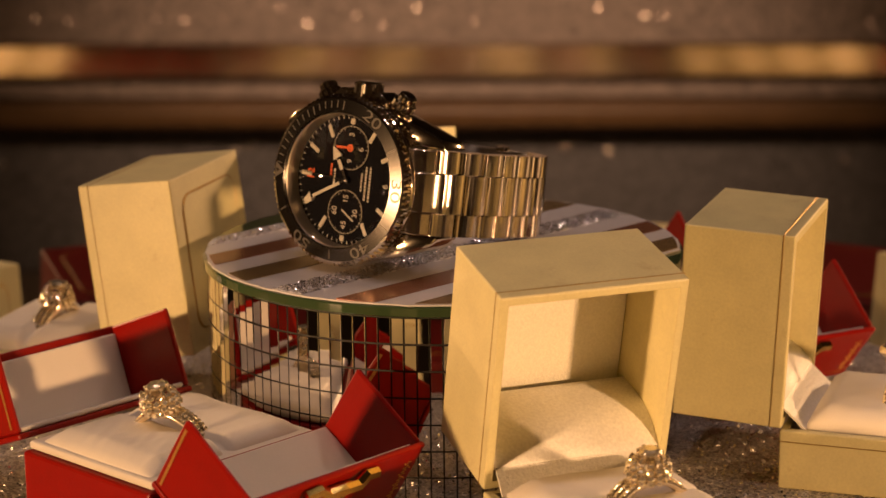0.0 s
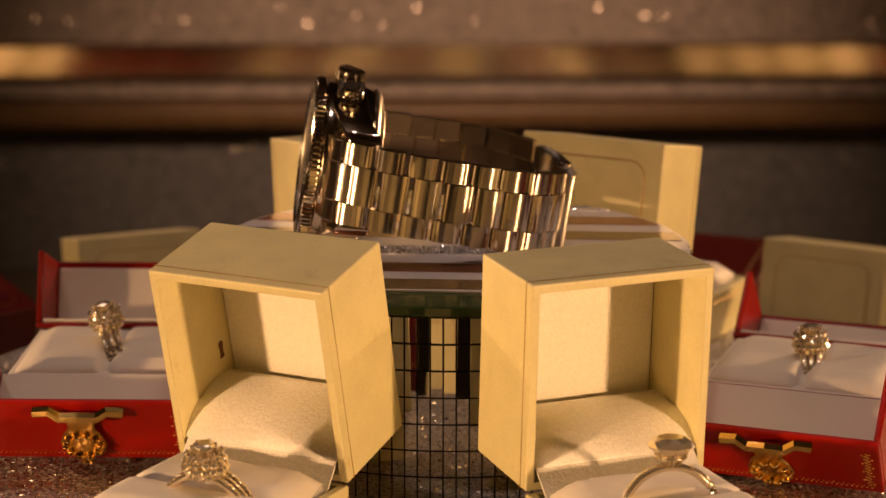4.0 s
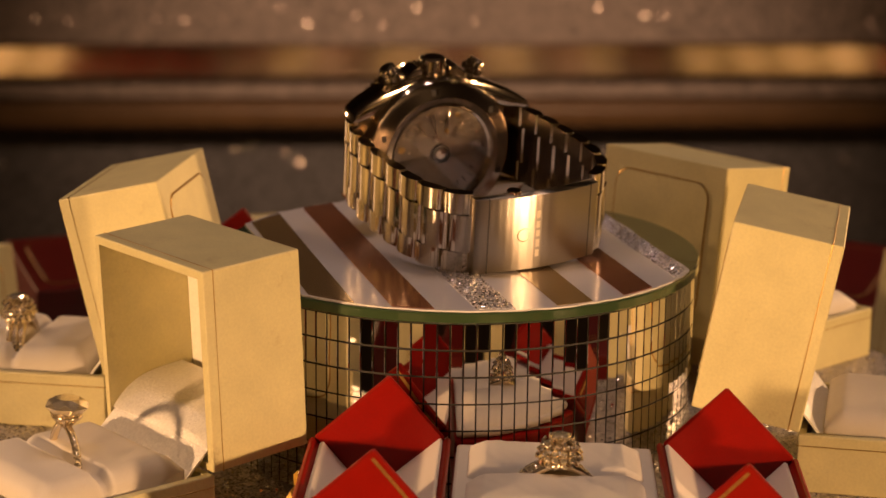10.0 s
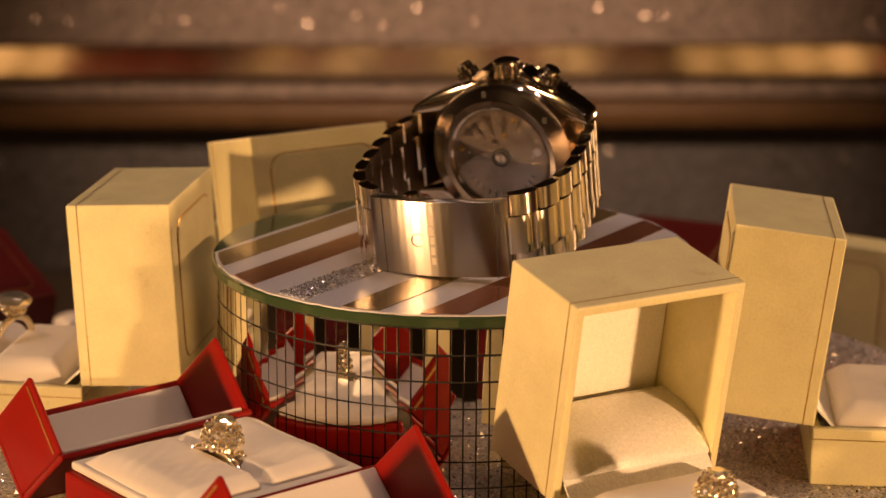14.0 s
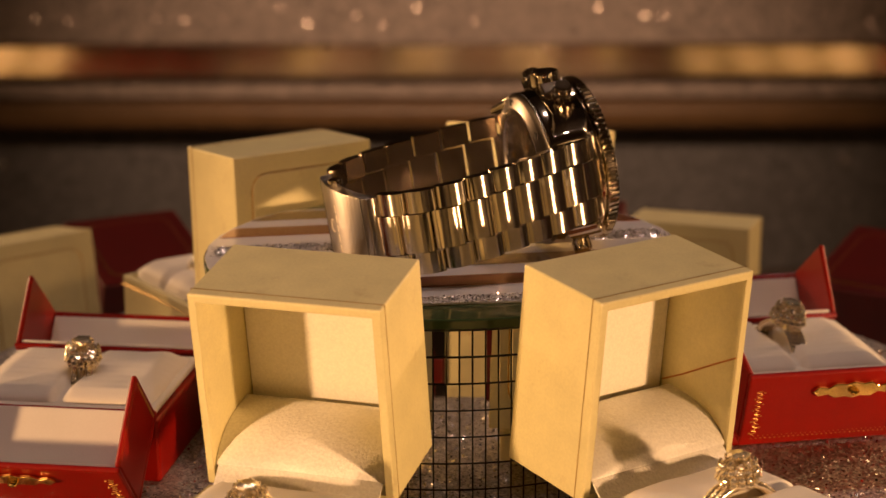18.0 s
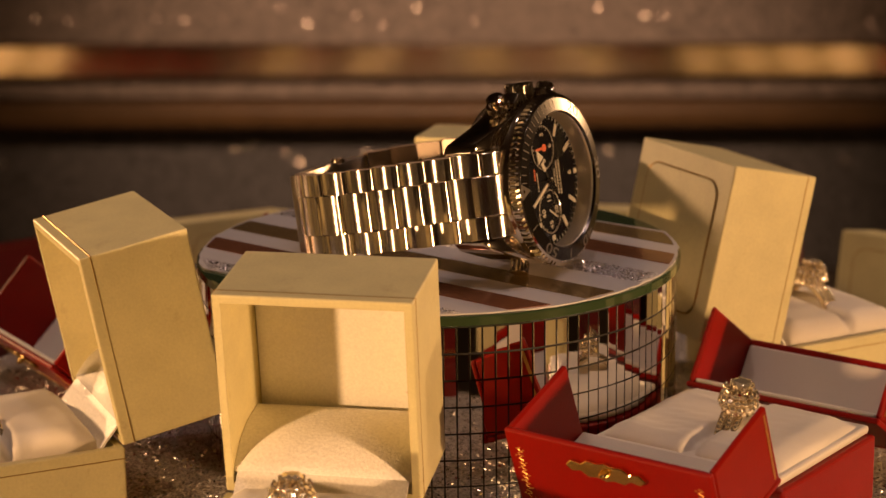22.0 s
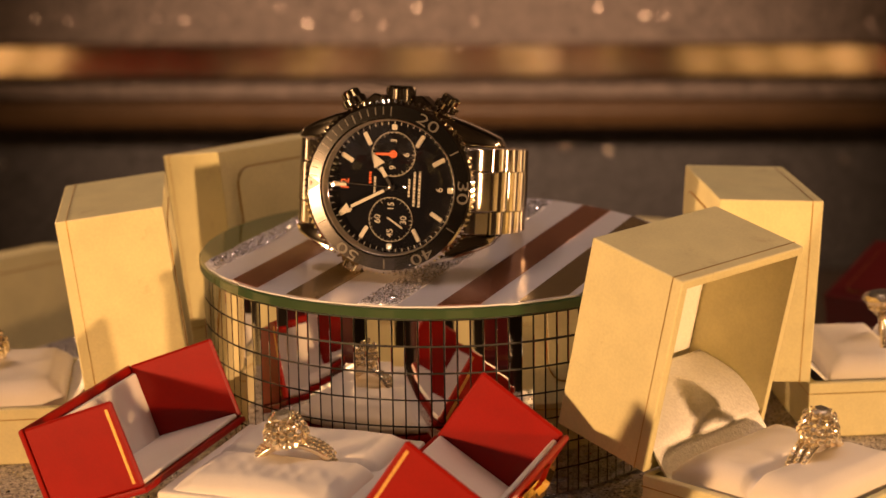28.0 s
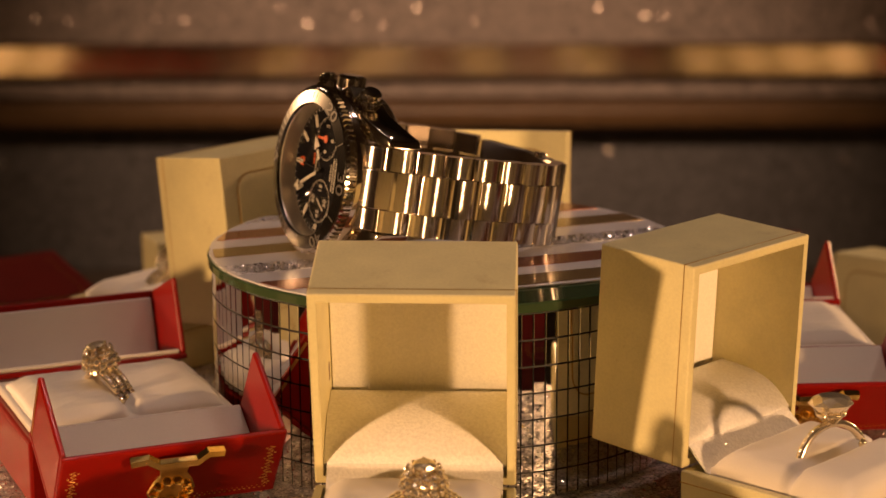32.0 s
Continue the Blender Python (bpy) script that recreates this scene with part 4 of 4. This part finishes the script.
def knob(r, length, teeth):
    bm = bmesh.new()
    n = teeth * 4
    rings = []
    for z, k, s in ((0, 0, 0.8), (0.15, 1, 1), (0.8, 1, 1), (0.92, 0, 0.95), (1.0, 0, 0.72)):
        rings.append([bm.verts.new(((s * r - (0.12 * r if k and i % 4 in (0, 1) else 0)) * math.cos(2 * math.pi * i / n), (s * r - (0.12 * r if k and i % 4 in (0, 1) else 0)) * math.sin(2 * math.pi * i / n), z * length)) for i in range(n)])
    for a, b in zip(rings, rings[1:]):
        for i in range(n):
            bm.faces.new((a[i], a[(i + 1) % n], b[(i + 1) % n], b[i]))
    bm.faces.new(rings[0][::-1]), bm.faces.new(rings[-1])
    return bm


part("crown", knob(3.65 * MM, 4.6 * MM, 14), STEEL, watch, "fluted winding crown", m=pose(0, 5.0 * MM, 20.3 * MM))
for phi in (-30, 30):
    b = part("pusher", knob(2.35 * MM, 4.0 * MM, 10), STEEL, watch, "round chronograph pusher", m=on_dial(phi, 22.5 * MM, 4.6 * MM))
    part("pusher_collar", knob(3.05 * MM, 2.2 * MM, 12), STEEL, b, "fluted pusher collar", m=pose(0, 0, -0.2 * MM))
    part("pusher_stem", lathe_bm([(1.6 * MM, -3.8 * MM), (1.6 * MM, 0.2 * MM)], 16), STEEL, b)
part("helium_valve", knob(2.4 * MM, 3.4 * MM, 12), STEEL, watch, "fluted valve knob", m=on_dial(207, 20.9 * MM, 5.0 * MM))
for sgn in (-1, 1):
    part("crown_guard", prism_bm([(sgn * x * MM, z * MM) for x, z in ((3.9, 19.5), (4.1, 22.4), (6.0, 22.8), (8.6, 20.6), (8.6, 18.6))], 1.5 * MM, 8.5 * MM, 0.0005, "xz", 2), STEEL, watch)

back = part("case_back", lathe_bm([(14.3 * MM, 12.4 * MM), (14.3 * MM, 14.1 * MM), (14.7 * MM, 14.6 * MM), (16.2 * MM, 14.7 * MM), (16.5 * MM, 14.4 * MM), (19.0 * MM, 13.7 * MM), (20.2 * MM, 12.5 * MM), (20.2 * MM, 12.1 * MM)], 72, "y", True), RING_STEEL, watch, "brushed case back ring", "auto")
MOVEMENT = material("watch_movement", (0.34, 0.29, 0.24), 0.22, metal=1.0, grain=0.45, grain_size=1600, bump=0.35, spots=0.5, spot_size=260)
part("movement_plate", lathe_bm([(0, 13.0 * MM), (14.2 * MM, 13.0 * MM), (14.2 * MM, 12.62 * MM), (0, 12.62 * MM)], 48, "y"), MOVEMENT, back, "engraved movement behind glass")
part("glass_rim", lathe_bm([(13.6 * MM, 13.1 * MM), (13.6 * MM, 13.8 * MM), (14.2 * MM, 14.2 * MM), (14.2 * MM, 13.1 * MM)], 64, "y", True), STEEL, back, "polished ring round the back glass", "auto")
rotor = [(12.9 * math.cos(radians(a)), 12.9 * math.sin(radians(a))) for a in range(184, 357, 8)] + [(2.7 * math.cos(radians(a)), 2.7 * math.sin(radians(a))) for a in range(350, 185, -15)]
part("rotor", prism_bm([(x * MM, z * MM) for x, z in rotor], 13.1 * MM, 13.5 * MM), MOVEMENT, back, "half-moon winding rotor")
for x, z, r in ((-6.2, 5.6, 3.6), (5.8, 4.0, 2.7), (-8.4, 8.4, 2.3), (9.0, 6.6, 1.9), (-10.6, 2.4, 2.0), (1.4, 4.6, 1.4), (11.4, 2.0, 1.3), (-4.4, 10.6, 0.9), (-1.6, 6.2, 1.0)):
    part("gear_wheel", knob(0.72 * r * MM, 0.3 * MM, 10), GOLD if r < 1.4 else (STEEL if r < 2.3 else MOVEMENT), back, m=pose(x * MM, 13.05 * MM, z * MM, -90))
for k in range(12):
    # fan of polished bands on the bridge
    part("bridge_band", box_bm(-0.28 * MM, 0.28 * MM, 13.0 * MM, 13.12 * MM, 6.2 * MM, (12.1 - 0.4 * (k % 2)) * MM, 0.00004, 1), STEEL, back, m=Matrix.Rotation(radians(-42 + 8.2 * k), 4, "Y") @ pose(0, 0, 0, 0, 0, 4 * (k % 3) - 4))
for k in range(13):
    part("rotor_engraving", box_bm(-0.14 * MM, 0.14 * MM, 13.5 * MM, 13.53 * MM, 9.6 * MM, (10.9 + 0.5 * (k % 3)) * MM), GROUT, back, m=Matrix.Rotation(radians(116 + 10.6 * k), 4, "Y"))
for k in range(9):
    part("bridge_screw", lathe_bm([(0, 13.28 * MM), (0.45 * MM, 13.24 * MM), (0.5 * MM, 13.0 * MM)], 12, "y"), STEEL, back, m=Matrix.Translation(arc(-84 + 21 * k, (11.9 if k % 2 else 9.2) * MM)))
part("boss_ring", lathe_bm([(2.0 * MM, 13.5 * MM), (2.1 * MM, 13.65 * MM), (2.5 * MM, 13.65 * MM), (2.6 * MM, 13.5 * MM)], 32, "y", True), GROUT, back)
part("rotor_boss", lathe_bm([(0, 13.7 * MM), (1.4 * MM, 13.65 * MM), (1.6 * MM, 13.5 * MM)], 24, "y"), STEEL, back)
slot = mesh_from(box_bm(-0.6 * MM, 0.6 * MM, 13.5 * MM, 14.28 * MM, -0.8 * MM, 0.8 * MM), "back_slot", GROUT)
for k in range(6):
    a = radians(60 * k + 20)
    part("back_slot", slot, None, back, m=Matrix.Translation((17.9 * MM * math.cos(a), 0, 17.9 * MM * math.sin(a))))
glass_back = part("back_crystal", lathe_bm([(0, 14.0 * MM), (13.5 * MM, 13.9 * MM), (13.5 * MM, 13.7 * MM), (0, 13.8 * MM)], 48, "y"), crystal_mat, back)
glass_back.visible_shadow = False


def bracelet_path():
    """One side of the closed bracelet, from the lug to the middle of the clasp."""
    a, b, c, n = 27.4, 28.5, 34.7, 3.0
    pts = []
    for k in range(400):
        t = radians(-64 + 154 * k / 399)
        ct, st = math.cos(t), math.sin(t)
        v = abs(st) ** (2 / n)
        if st < 0:
            pts.append(Vector((a * (1 - 0.14 * v ** 2.5), c - b * v, 0)))
        else:
            pts.append(Vector((a * abs(ct) ** (2 / n) * (1 if ct > 0 else -1), c + b * v, 0)))
    return [p for p in pts if p.y > 9.0]


def along(pts, s):
    for p, q in zip(pts, pts[1:]):
        d = (q - p).length
        if s <= d:
            return p + (q - p) * (s / d), (q - p).normalized()
        s -= d
    return pts[-1], (pts[-1] - pts[-2]).normalized()


PITCH = 7.55


def link_bm(length, thick, wide):
    """A link with a nearly flat face and rounded edges; x along the bracelet, y outwards, z across."""
    l, t, q = length / 2, thick / 2, 0.95
    turn = [radians(90 * k / 6) for k in range(7)]
    right = [(l - q + q * math.sin(a), t - q + q * math.cos(a) - 0.55) for a in turn]
    crown = [(u * (l - q), t - 0.55 * u * u) for u in (-0.75, -0.5, -0.25, 0, 0.25, 0.5, 0.75)]
    prof = [(-x, y) for x, y in right[::-1]] + crown + right + [(l, -t + 0.5), (l - 0.5, -t), (-l + 0.5, -t), (-l, -t + 0.5)]
    return prism_bm([(x * MM, y * MM) for x, y in prof], -wide / 2 * MM, wide / 2 * MM, 0.0, "xy", 1)


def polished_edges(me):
    """The rounded edges of a link are polished, its face stays brushed, its inner side has a darker colour."""
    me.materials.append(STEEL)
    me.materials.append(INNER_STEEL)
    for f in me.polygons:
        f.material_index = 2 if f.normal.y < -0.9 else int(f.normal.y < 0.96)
    return me


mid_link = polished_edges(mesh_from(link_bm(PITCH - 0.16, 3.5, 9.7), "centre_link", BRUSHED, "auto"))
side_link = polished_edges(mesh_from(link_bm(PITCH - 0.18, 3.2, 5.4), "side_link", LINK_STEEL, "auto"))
end_link = {}


def end_outline(a0, a1, r):
    """The curved piece between the lugs, as an arc from the case to the first link."""
    arcs = [radians(a0 + (a1 - a0) * k / 9) for k in range(10)]
    return [(17.4 + (8.3 - r) * math.sin(a), 9.8 - (9.8 - r) * math.cos(a)) for a in arcs] + [(17.4 + 5.2 * math.sin(a), 9.8 - 6.6 * math.cos(a)) for a in arcs[::-1]]


for sx in (1, -1):
    for z0, z1, a0, a1, d, mat in ((-10.45, -5.05, 0, 52, 0.25, LINK_STEEL), (-4.85, 4.85, 0, 72, 0.0, BRUSHED), (5.05, 10.45, 0, 52, 0.25, LINK_STEEL)):
        end_link[sx, z0] = mesh_from(prism_bm([(sx * x * MM, y * MM) for x, y in end_outline(a0, a1, d)], z0 * MM, z1 * MM, 0.00022, "xy", 1), "end_link", mat, "auto")
path = bracelet_path()


def skewed(y):
    """The bracelet lies a little askew and sags towards the clasp."""
    f = max(0.0, (y - 8) / 56)
    return Matrix.Translation((0, 8 * MM, -2.4 * f * MM)) @ Matrix.Rotation(radians(5.5 * min(1.0, 2 * f)), 4, "Z") @ Matrix.Translation((0, -8 * MM, 0))


for side in (1, -1):
    def place(s, z=0.0):
        p, d = along(path, s)
        x = Vector((d.x * side, d.y, 0))
        out = Vector((d.y * side, -d.x, 0))
        m = Matrix((x, out, x.cross(out))).transposed().to_4x4()
        return skewed(p.y) @ Matrix.Translation((p.x * side * MM, p.y * MM, z * MM)) @ m
    for z0 in (-10.45, -4.85, 5.05):
        part("end_link", end_link[side, z0], None, watch, "end link against the case")
    s = -3.27
    while True:
        p, d = along(path, s + PITCH * 0.75)
        if p.x < 15.5 and p.y > 53:
            break
        part("centre_link", mid_link, None, watch, m=place(s + PITCH * 0.55))
        for z in (-7.75, 7.75):
            part("side_link", side_link, None, watch, m=place(s + PITCH * 0.30, z))
        s += PITCH


def clasp_bm():
    n = 18
    outer, inner = [], []
    for k in range(n + 1):
        x = -17.2 + 35.2 * k / n
        y = 62.4 + 2.4 * (1 - (x / 17.2) ** 2)
        outer.append((x * MM, (y + 1.6) * MM))
        inner.append((x * MM, (y - 1.6) * MM))
    return prism_bm(outer + inner[::-1], -9.9 * MM, 9.9 * MM, 0.0004, "xy", 2)


clasp = part("clasp", clasp_bm(), CLASP_STEEL, watch, "brushed folding clasp with engraved mark", "auto", m=skewed(64))
for x in (-14.6, 14.6):
    part("clasp_rib", box_bm((x - 0.18) * MM, (x + 0.18) * MM, 62.9 * MM, 64.76 * MM, -9.92 * MM, 9.92 * MM, 0.0001, 1), GROUT, clasp, "dark joint of the clasp cover")
bm = bmesh.new()
tube_bm([(5.2 * MM + 1.7 * MM * math.cos(a), 66.15 * MM, -0.4 * MM + 1.7 * MM * math.sin(a)) for a in [radians(-150 + 300 * k / 20) for k in range(21)]], 0.17 * MM, 5, False, bm)
LETTER_STEEL = material("bright_engraving", (0.84, 0.76, 0.60), 0.5, metal=0.45, grain=0.05)
part("engraved_emblem", bm, LETTER_STEEL, clasp)
for z, l in ((-5.7, 2.0), (-3.0, 2.2), (-0.4, 1.8), (2.0, 1.9), (4.7, 2.1)):
    part("engraved_bar", box_bm(0.7 * MM, 1.9 * MM, 66.2 * MM, 66.42 * MM, (z - l / 2) * MM, (z + l / 2) * MM, 0.0001, 1), LETTER_STEEL, clasp)
part("clasp_arm", box_bm(-15 * MM, 15 * MM, 60.2 * MM, 61.2 * MM, -4 * MM, 4 * MM, 0.0003), STEEL, clasp)
part("clasp_button", knob(1.9 * MM, 1.6 * MM, 8), STEEL, clasp, m=pose(7.0 * MM, 63.2 * MM, 9.4 * MM))

ride(watch, pose(-0.02579, -0.02445, 0.07633, 0, 0, -36.9) @ pose(0, 0, 0, -8.7) @ pose(0, 0, 0, 0, 1.76))


# ---- outer ring of boxes on the lower tier ----
TIER = -0.067
rng = random.Random(5)
for k in range(12):
    az = 104 + 30 * k + rng.uniform(-1.5, 1.5)
    r = 0.2717 + rng.uniform(-0.002, 0.002)
    b, _ = hinged_box(8 + rng.uniform(-4, 4), "open cream ring box on the lower tier", "cream boxes on the lower tier")
    ride(b, on_table(r * math.cos(radians(az)), r * math.sin(radians(az)), az + rng.uniform(-5, 5), TIER))
for k in range(12):
    az = 119 + 30 * k + rng.uniform(-2, 2)
    r = 0.276
    b, _ = hinged_box(76 + rng.uniform(-5, 5), "open dark red ring box on the lower tier", "red boxes on the lower tier", MAROON)
    ride(b, on_table(r * math.cos(radians(az)), r * math.sin(radians(az)), az + rng.uniform(-6, 6), TIER))

# ---- side shelves with more boxes, added out of view to fill the mirror strip ----
for sgn in (-1, 1):
    tagged(new("side_shelf", mesh_from(box_bm(sgn * 0.60 - 0.29, sgn * 0.60 + 0.29, 0.265, 0.40, -0.30, -0.075, 0.003), "side_shelf", WALL_DARK)), "dark cloth-covered side shelf, added out of view beside the turntable", "shelf")
    for k in range(8):
        x = sgn * (0.343 + 0.066 * k)
        if k not in ((0, 1, 2, 6) if sgn < 0 else (4, 5)):
            b, _ = hinged_box(9 + k, "open cream ring box on the side shelf", "boxes on the side shelves")
            b.matrix_basis = pose(x, 0.30, -0.075, 0, 0, 0)
        else:
            b = red_box((36, 30), k == 3, "opened red ring box on the side shelf", "boxes on the side shelves")
            b.matrix_basis = pose(x, 0.325, -0.075, 0, 0, 90)

# ---- loose sequins on the backdrop ----
sequins = thing("sequin_scatter", "small scattered foil sequins stuck on the dark backdrop cloth", "sequins")
SEQUIN = material("sequin_foil", (0.60, 0.50, 0.40), 0.42, metal=1.0, grain=0.1, grain_size=300)
FRONT = Vector((0, -0.6, 0.2))
sequin_mesh = {}
for r in (0.8, 1.0, 1.2, 1.5):
    sequin_mesh[r] = mesh_from(lathe_bm([(0, 0.0003), (r * MM, 0.0003), (r * MM, 0), (0, 0)], 10), "sequin", SEQUIN)
for k, (x, z) in enumerate(((-0.365, -0.068), (-0.336, -0.07), (-0.258, -0.068), (-0.233, -0.07), (-0.147, -0.06), (-0.124, -0.073), (-0.08, -0.066), (-0.058, -0.074), (-0.027, -0.059), (0.024, -0.071), (0.175, -0.066), (0.191, -0.067), (0.302, -0.07), (0.374, -0.073), (0.38, -0.082), (0.134, -0.059), (-0.398, -0.199), (-0.19, -0.186), (-0.175, -0.181), (-0.146, -0.189), (-0.133, -0.198), (-0.073, -0.189), (0.106, -0.185), (0.145, -0.188), (0.357, -0.197))):
    at = Vector((x, BACK_Y - 0.002, z))
    src = Vector((0.0, 0.35, 0.62))
    lean = (FRONT - at).normalized() + (src - at).normalized()
    part("sequin", sequin_mesh[(1.5, 1.0, 0.8, 1.2, 0.8)[k % 5]], None, sequins, m=Matrix.Translation(at) @ lean.to_track_quat("Z", "Y").to_matrix().to_4x4())

# ---- mirror tiles of the drum, last ----
pitch = 2 * math.pi * DRUM_R / TILES
row_h = DRUM_TOP / TILE_ROWS
tile = mesh_from(box_bm(-pitch / 2 + 0.00020, pitch / 2 - 0.00020, -0.0007, 0.0, 0.00022, row_h - 0.00022, 0.00008, 1), "mirror_tile", MIRROR)
rest = bmesh.new()
rng = random.Random(11)
lean = [rng.uniform(-1.1, 1.1) for _ in range(TILES)]
for r in range(TILE_ROWS):
    for k in range(TILES):
        a = 360 * k / TILES
        m = pose(0, 0, 0, 0, 0, a) @ pose(0, DRUM_R, r * row_h, rng.uniform(-0.45, 0.45), 0, rng.uniform(-0.4, 0.4) + lean[k])
        if r >= TILE_ROWS - 2:
            part("mirror_tile", tile, None, drum, m=m)
        else:
            x, z0, z1 = pitch / 2 - 0.00020, 0.00022, row_h - 0.00022
            f = [rest.verts.new(m @ Vector(p)) for p in ((-x, 0, z0), (x, 0, z0), (x, 0, z1), (-x, 0, z1))]
            b = [rest.verts.new(m @ Vector(p)) for p in ((-x, -0.0006, z0), (x, -0.0006, z0), (x, -0.0006, z1), (-x, -0.0006, z1))]
            rest.faces.new(f[::-1])
            for i in range(4):
                j = (i + 1) % 4
                rest.faces.new((f[i], f[j], b[j], b[i]))
tiles_rest = part("lower_tiles", rest, MIRROR, drum, "lower rows of small mirror tiles")
tiles_rest["kind"] = "stuff"


def motions():
    """Everything on the table turns with it, clockwise seen from above."""
    for ob, m in RIDERS:
        rows = []
        for k in range(33):
            rows.append((float(k), Matrix.Rotation(-radians(TURN * k), 4, "Z") @ m))
        walk(ob, rows)


motions()
